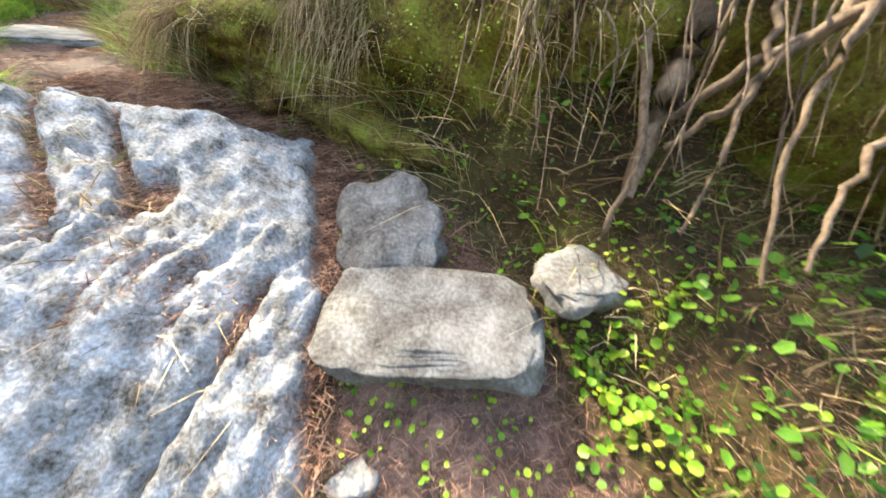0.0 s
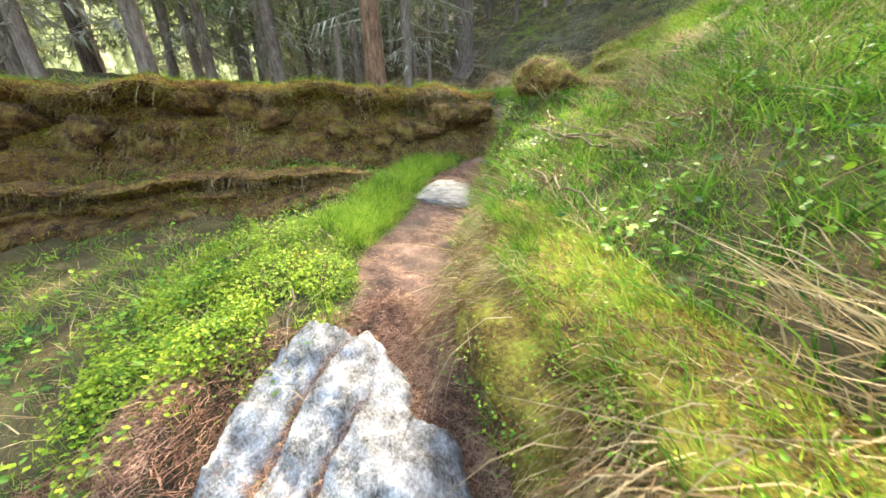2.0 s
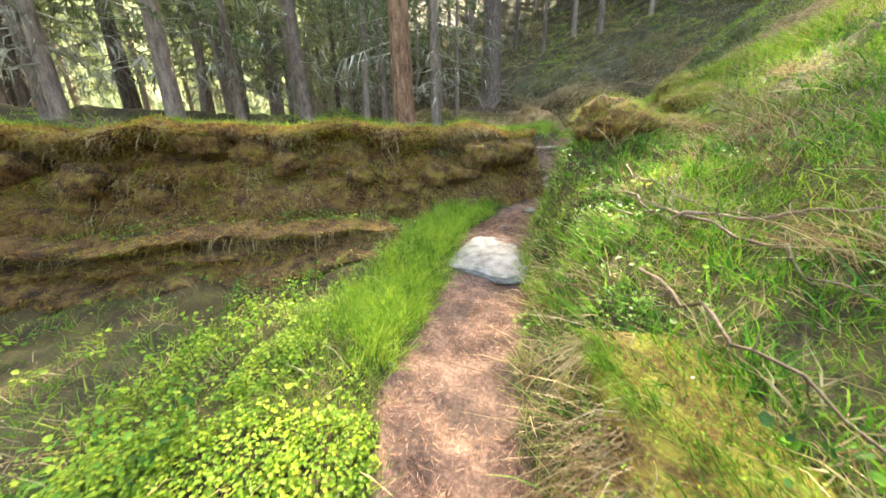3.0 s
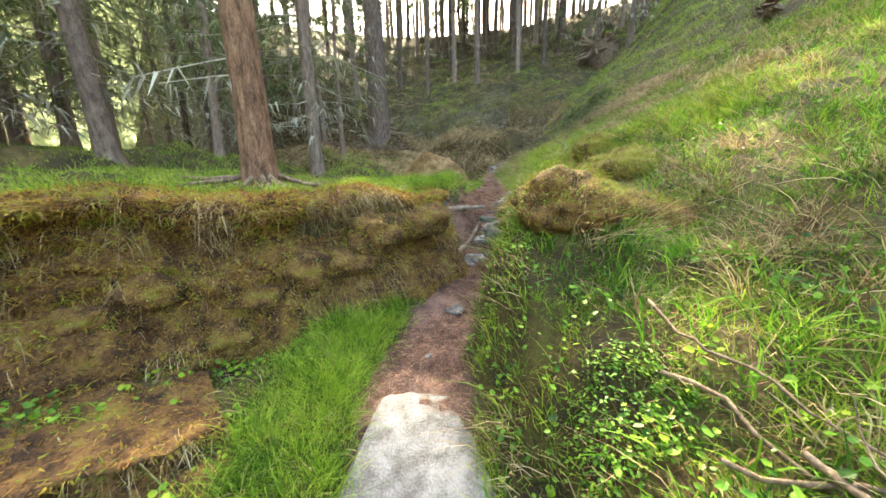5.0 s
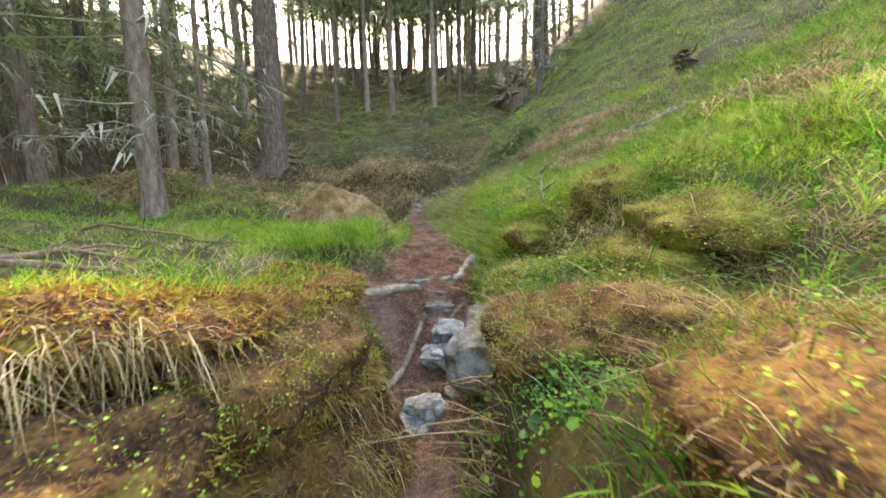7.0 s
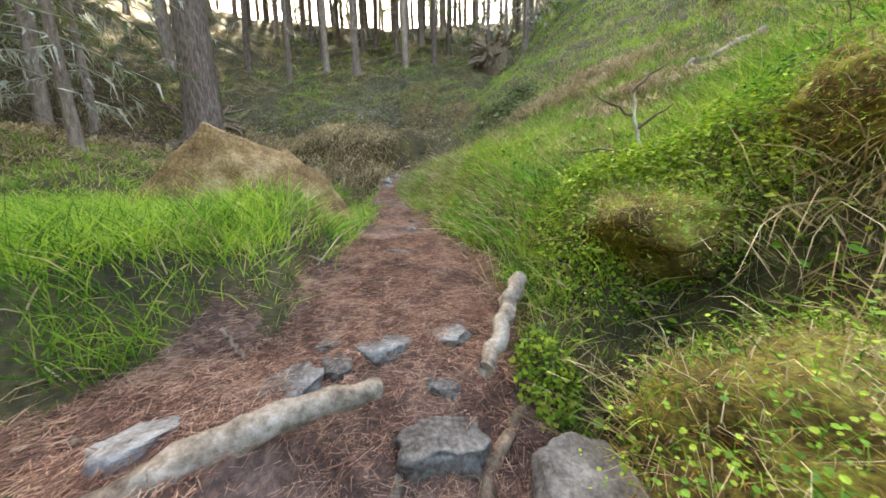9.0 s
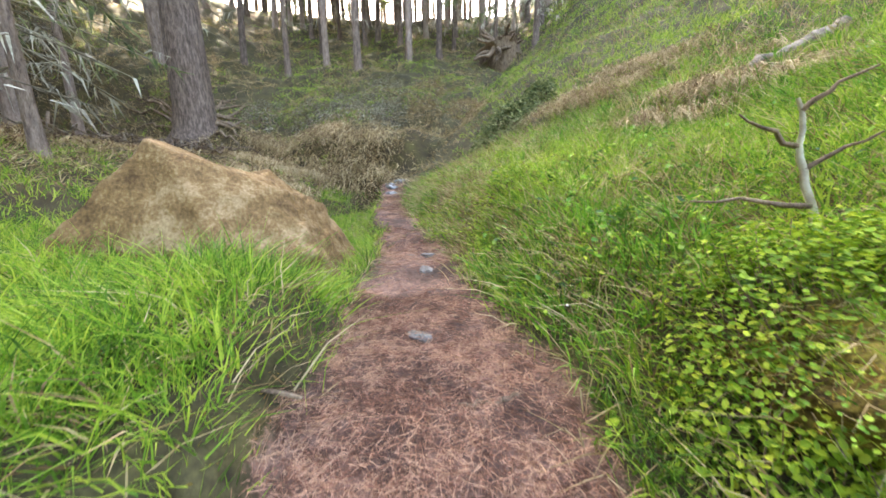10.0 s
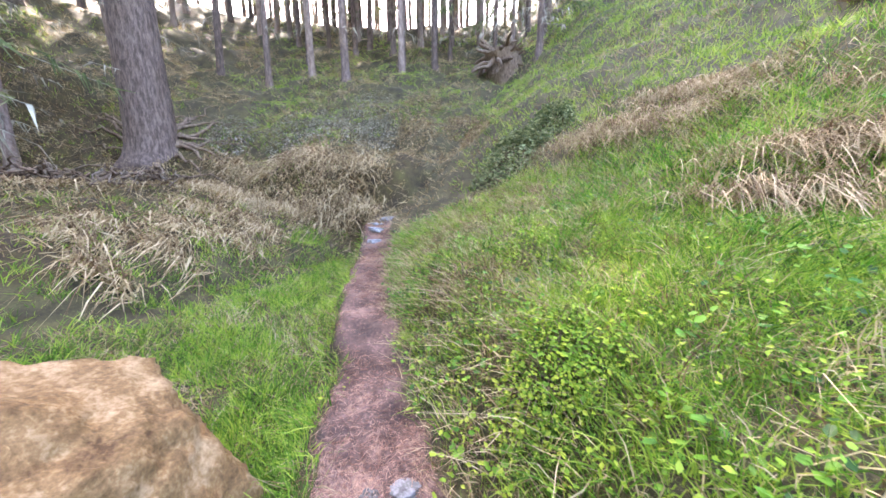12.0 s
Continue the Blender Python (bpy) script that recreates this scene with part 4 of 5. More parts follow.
stuff("long_grass", tufts(26000, (-9.5, 1.8, -2.0, 11), long_grass, 12, (0.16, 0.36), 0.005, 0.35, 0.6, 0.035, 3), M_GRASS, "long soft green grass arching over the trail edge", "grass")

stuff("dry_grass", joined([tufts(36000, NEAR, lambda x, y, k: (k[:, 1] < 0.3) * (0.14 + 0.3 * (y > 7) + 0.45 * (y > 8) * (k[:, 3] < 0) + 0.5 * (k[:, 3] < 0) * smooth(0.5, 0.7, patchy(x, y, 1.3, 6)) + 0.35 * (k[:, 3] < 0) * (y < 3)) / (1 + (k[:, 3] / 3) ** 2),
                                 8, (0.1, 0.32), 0.006, 0.7, 0.5, 0.05, 2)]), M_STRAW, "pale dry grass lying among the green", "grass")


def hanging(b, n, lo, hi, ln, w):
    p, o = on_bank(b, n, lo, hi)
    clump = 0.5 + 0.5 * rough_noise(p[:, 0] * 2.1, p[:, 1] * 2.1, 2)
    keep = rng.random(n) < smooth(0.35, 0.65, clump)
    p, o = p[keep], o[keep]
    m = len(p)
    way = unit(o * 0.7 + rng.normal(size=(m, 3)) * 0.3 + np.array([0, 0, 0.1]))
    return ribbons(p, way, rng.uniform(*ln, m), w * rng.uniform(0.6, 1.5, m), np.tile([0, 0, -1.1], (m, 1)) + rng.normal(size=(m, 3)) * 0.15, 3)


stuff("hanging_straw", joined([hanging(bank_a, 5000, 0.05, 0.25, (0.08, 0.28), 0.003), hanging(bank_a, 16000, 0.15, 0.9, (0.05, 0.22), 0.004), hanging(bank_c, 11000, 0.02, 0.5, (0.1, 0.4), 0.0035),
                               hanging(bank_b, 2500, 0.05, 0.4, (0.08, 0.22), 0.005)]), M_STRAW, "dry straw and rootlets hanging from the banks", "dry grass")


def mound_blades(count, least, most, width, fall):
    """Blades growing out of the near mounds."""
    out = []
    for pts, nrm, my in MOUND_TOPS[:13]:
        high = np.flatnonzero(nrm[:, 2] > 0.1)
        i = rng.choice(high, count)
        p = pts[i] + rng.normal(size=(count, 3)) * 0.02
        out.append(ribbons(p, unit(nrm[i] * 0.5 + upright(count, 0.6)), rng.uniform(least, most, count), width * rng.uniform(0.6, 1.4, count), np.stack([rng.normal(size=count) * 0.4, rng.normal(size=count) * 0.4 - 0.2, -fall * rng.uniform(0.5, 1.2, count)], 1), 2))
    return joined(out)


stuff("mound_grass", mound_blades(1100, 0.03, 0.12, 0.003, 0.5), M_GRASS, "short green grass growing out of the moss mounds", "grass")
stuff("mound_straw", mound_blades(900, 0.04, 0.16, 0.0028, 0.9), M_STRAW, "dry straw drooping over the moss mounds", "dry grass")


def mossy(x, y, k):
    d, hw = k[:, 3], k[:, 4]
    a = k[:, 2] * np.sqrt(1 + k[:, 7] ** 2 + k[:, 8] ** 2)
    return np.clip(a + (d > 0) * (k[:, 5] < 0.2) * (y < 5.5) * (d > 1.2) * 0.8 + (d < 0) * 0.2 + (d > 0) * (y > 5) * 0.1 + 0.7 * (d > 0) * (y > 6.4) * (y < 8.2) * (d < 2.2), 0, 2) * (k[:, 1] < 0.3) / (1 + (np.abs(d) / 3.5) ** 2)


stuff("moss", joined([tufted(bank_a, 220000, 0.0, 0.95, (0.02, 0.07), 0.012), tufted(bank_b, 36000, 0.0, 0.9, (0.02, 0.06), 0.012), tufted(bank_c, 130000, 0.0, 0.8, (0.01, 0.03), 0.004),
                      tufts(110000, NEAR, mossy, 7, (0.01, 0.03), 0.006, 0.8, 0.2, 0.03, 1)] + FUZZ), M_MOSS, "golden-brown and green moss cushions on the banks", "moss")


def herbs(n, box, density, per, radius, size, high, sides=6, long=1.0):
    x, y, k = strewn(n, box, density)
    i = np.repeat(np.arange(len(x)), per)
    c = len(i)
    bx, by = x[i] + rng.normal(size=c) * radius, y[i] + rng.normal(size=c) * radius
    z = land(bx, by)[:, 0]
    nrm = upright(c, 0.45)
    at = np.stack([bx, by, z + rng.uniform(*high, c)], 1)
    stems = ribbons(np.stack([bx, by, z - 0.01], 1), unit(at - np.stack([bx + rng.normal(size=c) * 0.02, by + rng.normal(size=c) * 0.02, z - 0.02], 1)), at[:, 2] - z + 0.015, np.full(c, 0.003), np.zeros((c, 3)), 1)
    return joined([leaves(at, nrm, rng.uniform(*size, c), sides, long), stems])


def shady(x, y, k):
    d, hw = k[:, 3], k[:, 4]
    return ((d < 0) * (0.12 + 0.25 * np.exp(-((x - 0.8) ** 2 + (y - 0.6) ** 2) / 0.2) + 0.35 * smooth(0.6, 0.75, patchy(x, y, 1.1, 8)))
            + (d > 1.0) * (y < 6) * (k[:, 5] < 0.1) * 0.8 * smooth(0.35, 0.6, patchy(x, y, 1.5, 3)) + np.exp(-((x + 0.15) ** 2 + (y - 0.42) ** 2) / 0.03)) * (k[:, 1] < 0.5) / (1 + (np.abs(d) / 3) ** 2)


def bank_herbs():
    """Small leaves in clusters on the banks and mounds."""
    spots = [on_bank(b, n, lo, hi) for b, n, lo, hi in ((bank_a, 240, 0.0, 0.8), (bank_b, 160, 0.0, 0.7), (bank_c, 900, 0.0, 0.7))]
    for pts, nrm, my in MOUND_TOPS:
        i = rng.integers(0, len(pts), 240 if 7.2 < my < 9 else 130 if 5 < my < 7.2 else 40)
        spots.append((pts[i], nrm[i]))
    out = []
    for at, o in spots:
        i = np.repeat(np.arange(len(at)), 6)
        n = unit(o[i] * 0.5 + upright(len(i), 0.4))
        out.append(leaves(at[i] + rng.normal(size=(len(i), 3)) * 0.035 + o[i] * 0.045, n, rng.uniform(0.003, 0.0065, len(i))))
    return out


stuff("wood_sorrel", joined([herbs(500, (-0.3, 0.0, 1.3, 1.5), lambda x, y, k: 0.35 + 0 * x, 6, 0.05, (0.006, 0.014), (0.01, 0.08)), herbs(14000, NEAR, shady, 5, 0.05, (0.008, 0.024), (0.02, 0.09)), *bank_herbs(), herbs(300, (0.45, 0.1, 1.4, 0.95), lambda x, y, k: 0.9 * np.exp(-((x - 0.66) ** 2 + (y - 0.6) ** 2) / 0.025), 7, 0.04, (0.009, 0.02), (0.03, 0.12), 7)]),
      M_LEAF, "bright green round-leaved wood sorrel and herbs", "herbs")


def berry(x, y, k):
    d, hw = k[:, 3], k[:, 4]
    a = (d > hw + 0.1) * (d < 2.2) * (y > 0.4) * (y < 2.1) * (x < -1.9) * (0.4 + 0.6 * (y < 1.4))
    b = (d < -hw - 0.1) * (d > -2.2) * np.interp(y, [6.8, 7.6, 8.4, 8.9, 11], [0, 1.0, 0.8, 0.3, 0.2]) * smooth(0.22, 0.48, patchy(x, y, 1.0, 2))
    c = np.exp(-((x + 6.2) ** 2 + (y - 10.3) ** 2) / 0.5) * 0.7
    return (a + b + c) * (k[:, 1] < 0.2)


stuff("bilberry", joined([herbs(22000, NEAR, berry, 11, 0.05, (0.005, 0.013), (0.02, 0.16), 4, 1.6)]), M_BILBERRY, "yellow-green bilberry shrubs beside the trail", "shrubs")



def leafy(x, y, k):
    d, hw = k[:, 3], k[:, 4]
    right = (d < -hw - 0.05) * np.interp(y, [1, 2, 4, 7, 9, 12], [0.8, 0.9, 0.6, 0.5, 0.5, 0.4]) * clump(x, y, 1.7, 31)
    terrace = 0.8 * (d > 1.2) * (k[:, 5] < -0.1) * (y < 4.5) * clump(x, y, 1.2, 33)
    return (right + terrace) * (k[:, 1] < 0.2) / (1 + (np.abs(d) / 4.5) ** 2)


stuff("leafy_herbs", herbs(15000, NEAR, leafy, 7, 0.06, (0.008, 0.019), (0.03, 0.15), 5, 1.5), M_DEEP_LEAF, "leafy green herbs scattered over the slopes", "herbs")


def shrub(x, y, wide, high, count, mat, label, leaf=(0.0045, 0.0095), sink=0.0, name="bilberry_shrub"):
    """A low dome of twigs and small leaves."""
    at = (x, y, z_at(x, y) - sink)
    ob = empty(name, at, label, "shrub", "low shrubs")
    q = unit(rng.normal(size=(count, 3)))
    q[:, 2] = np.abs(q[:, 2])
    rad = rng.uniform(0.45, 1.0, count) ** 0.6 * (1 + 0.25 * rough_noise(q[:, 0] * 2 + x, q[:, 1] * 2 + y, 2))
    p = q * rad[:, None] * np.array([wide, wide, high])
    p[:, 2] += land(x + p[:, 0], y + p[:, 1])[:, 0] - at[2]
    tagged(sheet("leaves", *leaves(p, unit(q * 0.5 + upright(count, 0.6)), rng.uniform(*leaf, count), 6, 1.4), mat, soft=False, parent=ob), kind="stuff")
    n = count // 30
    stems = joined([tube(wander((p[i, 0] * 0.35, p[i, 1] * 0.35, land(np.array([x]), np.array([y]))[0, 0] - at[2] - 0.05), p[i], 4, 0.12), 0.003, 0.0015, 3) for i in range(n)])
    tagged(sheet("twigwork", *stems, M_ROOT, parent=ob), kind="stuff")
    return ob


for x, y, wide, high, count, kind in ((-5.0, 8.35, 0.36, 0.3, 2600, 0), (-4.6, 8.4, 0.4, 0.3, 2600, 0), (-4.25, 8.6, 0.35, 0.26, 1700, 2),
                                  (-6.1, 10.3, 0.3, 0.24, 1300, 1), (-5.25, 7.75, 0.12, 0.22, 500, 1), (-4.35, 7.05, 0.3, 0.14, 1000, 2),
                                  (-4.75, 7.1, 0.22, 0.1, 700, 2), (-3.9, 7.75, 0.35, 0.2, 1100, 2), (-2.35, 1.15, 0.3, 0.18, 1500, 1), (-2.75, 1.45, 0.34, 0.18, 1400, 1),
                                  (-2.5, 0.75, 0.3, 0.16, 1300, 1), (-3.1, 1.0, 0.35, 0.18, 1300, 0), (-2.55, 1.85, 0.24, 0.15, 900, 1), (-3.4, 1.7, 0.3, 0.16, 900, 0), (-3.0, 4.4, 0.28, 0.16, 700, 2), (-2.2, 3.3, 0.25, 0.14, 600, 2),
                                  (-4.35, 6.3, 0.3, 0.12, 800, 2), (-6.3, 11.6, 0.3, 0.25, 800, 1)):
    shrub(x, y, wide, high, int(count * 1.7), (M_BILBERRY, M_BILBERRY, M_DEEP_LEAF)[kind], ("low bilberry shrub with fresh green leaves", "yellow-green bilberry shrub beside the trail", "low dark green leafy shrub on the mossy slope")[kind])

for x, y, wide, high in ((-6.9, 15.6, 0.8, 0.7), (-6.2, 16.2, 0.6, 0.5)):
    shrub(x, y, wide, high, 2600, M_CROWN, "dark green juniper bush on the upper slope", (0.012, 0.03), name="juniper_shrub")
for x, y, wide, high in ((-11.5, 18.2, 0.8, 0.7), (-13.0, 17.8, 0.9, 0.8), (-14.6, 17.6, 0.8, 0.7), (-10.2, 18.6, 0.7, 0.6), (-12.3, 19.6, 0.9, 0.8), (-9.0, 19.5, 0.7, 0.6), (-16.0, 16.9, 0.8, 0.7), (-8.2, 18.0, 0.5, 0.4), (-10.8, 20.8, 0.9, 0.7)):
    shrub(x, y, wide, high, 1500, M_TWIG if x < -11 else M_STRAW, "leafless grey-brown bush on the far bank", (0.008, 0.022), name="dead_bush")

# needles on the trail and in the clefts of the rock
x, y, k = strewn(1500000, (-10.2, -0.5, 0.9, 16), lambda x, y, k: smooth(0.15, 0.6, k[:, 1]) * smooth(0.3, 0.7, patchy(x, y, 1.7, 1)) + 0.012)
n = len(x)
w = upright(n, 6.0)
w[:, 2] = np.abs(w[:, 2]) * 0.4
base = np.stack([x, y, k[:, 0] + 0.004], 1)
nee = [ribbons(base, unit(w), rng.uniform(0.03, 0.09, n), np.full(n, 0.003), rng.normal(size=(n, 3)) * 0.12, 1)]
x, y, k = strewn(150000, (-7.0, 6.3, -5.0, 9.0), lambda x, y, k: 0.5 * smooth(0.2, 0.6, k[:, 1]))
n = len(x)
nee.append(ribbons(np.stack([x, y, k[:, 0] + rng.uniform(0.0, 0.02, n)], 1), unit(upright(n, 5.0) * np.array([1, 1, 0.4])), rng.uniform(0.03, 0.085, n), np.full(n, 0.0026), rng.normal(size=(n, 3)) * 0.15, 1))
x, y, k = strewn(60000, (-0.4, 0.0, 1.3, 1.5), lambda x, y, k: 0.35 + 0 * x)
n = len(x)
nee.append(ribbons(np.stack([x, y, k[:, 0] + rng.uniform(0.0, 0.015, n)], 1), unit(upright(n, 5.0) * np.array([1, 1, 0.4])), rng.uniform(0.02, 0.07, n), np.full(n, 0.0018), rng.normal(size=(n, 3)) * 0.15, 1))
x, y = rng.uniform(-2.2, -0.3, 60000), rng.uniform(0.15, 2.25, 60000)
n = len(x)
base = np.stack([x, y, land(x, y)[:, 0] + 0.012 + rng.uniform(0, 0.04, n)], 1)
w = upright(n, 5.0)
nee.append(ribbons(base, unit(w * np.array([1, 1, 0.3])), rng.uniform(0.05, 0.1, n), np.full(n, 0.0034), rng.normal(size=(n, 3)) * 0.12, 1))
stuff("fallen_needles", joined(nee), M_NEEDLE, "red-brown fallen pine needles littering the trail", "needle litter")

# white flowers
x, y, k = strewn(900, NEAR, lambda x, y, k: (k[:, 3] < -0.4) * 0.16 / (1 + (k[:, 3] / 2) ** 2) * (k[:, 1] < 0.2))
n = len(x)
stuff("white_flowers", leaves(np.stack([x, y, k[:, 0] + rng.uniform(0.05, 0.12, n)], 1), upright(n, 0.6), rng.uniform(0.005, 0.008, n), 5), M_PETAL, "tiny white woodland flowers on thin stems", "flowers")

# the far slopes
def far_green(x, y, k):
    d = np.hypot(x + 6, y - 9)
    open_slope = smooth(-9.5, -7, x) * smooth(9, 12, y)
    return (0.1 + clump(x, y, 0.45, 4) * (1 - 0.8 * k[:, 2]) + 0.9 * open_slope * (0.25 + clump(x, y, 1.1, 5))) * np.clip(10 / (d + 1), 0, 1) * (k[:, 1] < 0.2) * smooth(1.4, 3.0, np.abs(k[:, 3])) * (0.4 + 0.6 * smooth(2.5, 5.0, y))


stuff("hill_grass", joined([tufts(84000, (-28, -6, 12, 34), far_green, 8, (0.1, 0.28), 0.014, 0.4, 0.2, 0.07, 1)]), M_FAR_GRASS, "green and yellowish grass on the hillside", "grass")


def scrub(x, y, k):
    bank_side = smooth(-8.5, -10.5, x) + 0.35
    return (0.1 + 0.9 * clump(x, y, 0.7, 9) * bank_side + k[:, 2] * smooth(-8, -9, x)) * smooth(-3, -0.5, k[:, 6]) * np.clip(12 / (np.hypot(x + 6, y - 9) + 1), 0, 1)


stuff("undergrowth", tufts(50000, (-28, 8, 8, 36), scrub, 7, (0.1, 0.4), 0.014, 0.9, 0.3, 0.08, 1), M_STRAW, "grey-brown dead undergrowth on the upper banks", "undergrowth")


# small dead tufts lying down the slope
def lying_straw(x, y, k):
    d, hw = k[:, 3], k[:, 4]
    return (d < -hw - 0.1) * (k[:, 1] < 0.2) * clump(x, y, 0.9, 41) * np.interp(y, [1.5, 2.5, 4, 6, 8, 9, 12], [0.4, 0.9, 0.9, 0.8, 0.3, 0.2, 0.35]) / (1 + (d / 5) ** 2)


stuff("lying_straw", tufts(2600, (-10, 1.2, 2, 15), lying_straw, 40, (0.18, 0.42), 0.006, 0.6, 1.2, 0.05, 3), M_STRAW, "bleached straw tufts combed down the slope", "dry grass")


# dead tussocks: (x, y, spread, count)
def tussock(x, y, spread, count):
    a = rng.normal(size=(count, 2)) * spread * np.array([1.0, 0.22 if x > -8 else 0.35])
    g = land(np.array([x]), np.array([y]))[0]
    along = unit(np.array([-g[8], g[7]])) if x > -8 else np.array([1.0, 0.0])
    bx, by = x + a[:, 0] * along[0] - a[:, 1] * along[1], y + a[:, 0] * along[1] + a[:, 1] * along[0]
    z = land(bx, by)[:, 0]
    at = (x, y, z_at(x, y))
    base = np.stack([bx, by, z + 0.06], 1)
    way = upright(count, 0.5)
    mesh = ribbons(base, way, rng.uniform(0.4, 0.85, count) * (0.65 if x > -8 else 1), rng.uniform(0.012, 0.03, count) * (0.25 if y < 9 else 0.5 if x > -8 else 1), np.stack([rng.normal(size=count) * 0.35 + (0.4 if x < -15 else 0), -0.5 + rng.normal(size=count) * 0.3, -1.1 - rng.random(count) * 0.4], 1), 3)
    ob = sheet("dead_tussock", mesh[0] - np.array(at), mesh[1], M_STRAW, soft=False)
    ob.location = at
    return tagged(ob, "tussock of bleached dead grass hanging down the slope", "tussock", "dead tussocks", "stuff")


for x, y, s, c in ((-5.1, 14.6, 0.75, 2200), (-4.2, 14.7, 0.5, 1200), (-4.07, 7.75, 0.28, 420), (-4.4, 11.9, 0.3, 800), (-3.9, 12.2, 0.4, 900), (-3.4, 12.0, 0.3, 500), (-2.6, 9.9, 0.5, 300), (-3.0, 13.2, 0.4, 240),
                   (-10.8, 15.9, 0.4, 400), (-11.7, 15.7, 0.5, 600), (-12.7, 15.5, 0.5, 650), (-13.6, 15.3, 0.5, 650), (-14.4, 15.2, 0.5, 650), (-15.3, 14.9, 0.5, 600), (-11.2, 16.4, 0.5, 450), (-13.1, 16.5, 0.5, 450), (-15.0, 16.0, 0.5, 450), (-12.2, 16.3, 0.5, 360),
                   (-14.0, 16.1, 0.5, 360), (-11.6, 11.2, 0.3, 260), (-12.0, 12.2, 0.35, 320), (-11.8, 13.3, 0.3, 300), (-12.8, 12.9, 0.4, 340), (-12.6, 11.4, 0.35, 300), (-12.3, 14.2, 0.35, 300), (-13.4, 13.8, 0.4, 320), (-13.3, 12.0, 0.35, 300), (-16.2, 13.8, 0.6, 420), (-16.4, 12.6, 0.6, 400), (-15.9, 11.6, 0.6, 400), (-15.0, 10.3, 0.5, 360), (-17.0, 14.6, 0.5, 360), (-14.2, 9.0, 0.5, 320)):
    tussock(x, y, s, c)

# ---- wood: roots, logs, branches ----
rng = np.random.default_rng(53)


def root_fan():
    """Flaking roots running down over the bank's edge, with a fan of thin bare ones."""
    ob = empty("root_tangle", (0.7, 0.98, 0.85), "tangle of bare brown roots hanging over an undercut bank", "roots")
    thick = [([(0.66, 0.94, 0.8), (0.75, 1.07, 1.04), (0.83, 1.13, 1.2), (0.95, 1.25, 1.5)], 0.02, 0.06), ([(0.57, 0.86, 0.68), (0.69, 0.98, 0.92), (0.71, 1.13, 1.16), (0.72, 1.35, 1.45)], 0.008, 0.02),
             ([(0.76, 1.05, 1.01), (0.91, 0.99, 1.18), (1.07, 0.9, 1.3), (1.25, 0.95, 1.4)], 0.012, 0.02), ([(0.77, 0.99, 0.95), (0.88, 0.94, 1.1), (1.03, 0.94, 1.29), (1.2, 1.05, 1.45)], 0.01, 0.016),
             ([(0.82, 0.57, 0.74), (0.9, 0.76, 1.0), (0.97, 0.85, 1.18), (1.03, 0.87, 1.3), (1.15, 1.0, 1.45)], 0.005, 0.014), ([(0.83, 0.52, 0.82), (0.93, 0.63, 0.97), (1.0, 0.68, 1.08), (1.15, 0.85, 1.3)], 0.005, 0.012),
             ([(0.74, 0.76, 0.78), (0.84, 0.86, 1.0), (0.93, 0.97, 1.17), (1.0, 1.1, 1.4)], 0.005, 0.013), ([(0.43, 1.45, 1.12), (0.57, 1.48, 1.3), (0.7, 1.5, 1.5)], 0.004, 0.009), ([(0.71, 1.2, 1.1), (0.78, 1.28, 1.26), (0.9, 1.35, 1.48)], 0.006, 0.014)]
    for line, r0, r1 in thick:
        line = np.array(line)
        t = np.linspace(0, len(line) - 1, 16)
        line = np.stack([np.interp(t, np.arange(len(line)), line[:, a]) for a in range(3)], 1)
        line[1:-1] = (line[:-2] + 2 * line[1:-1] + line[2:]) / 4
        line += rng.normal(size=line.shape) * 0.006
        piece("main_root" if r1 > 0.03 else "root", tube(line, r0, r1, 10, 0.1), M_ROOT, ob, "thick flaking root" if r1 > 0.03 else "")
    for k in range(46):
        a = np.array((rng.uniform(0.25, 1.5), 0, rng.uniform(1.3, 1.65)))
        a[1] = 1.55 - 0.4 * a[0] + rng.uniform(-0.1, 0.1)
        b = a + np.array((rng.uniform(-0.3, 0.0), rng.uniform(-0.42, -0.2), rng.uniform(-0.6, -0.25)))
        line = wander(a, b, 14, 0.12, -0.06)
        for _ in range(4):
            line[1:-1] = (line[:-2] + 2 * line[1:-1] + line[2:]) / 4
        piece("root", tube(line, rng.uniform(0.003, 0.008), 0.0015, 5, 0.05), M_ROOT, ob)
    return ob


root_fan()


def branch(a, b, r, label, twigs=5, mat=None, sag=0.0):
    a, b = np.array(a, float), np.array(b, float)
    ob = empty("fallen_branch", a, label, "branch", "dead branches")
    line = wander(a, b, 12, 0.09, sag)
    piece("stem", tube(line, r, r * 0.35, 7, 0.05), mat or M_ROOT, ob)
    for k in range(twigs):
        i = rng.integers(2, 11)
        e = line[i] + rng.normal(size=3) * 0.16 * np.linalg.norm(b - a) + np.array([0, 0, 0.03])
        piece("twig", tube(wander(line[i], e, 6, 0.12), r * 0.4, r * 0.12, 5), mat or M_ROOT, ob)
    return ob


def over(x, y, h=0.05):
    return (x, y, z_at(x, y) + h)


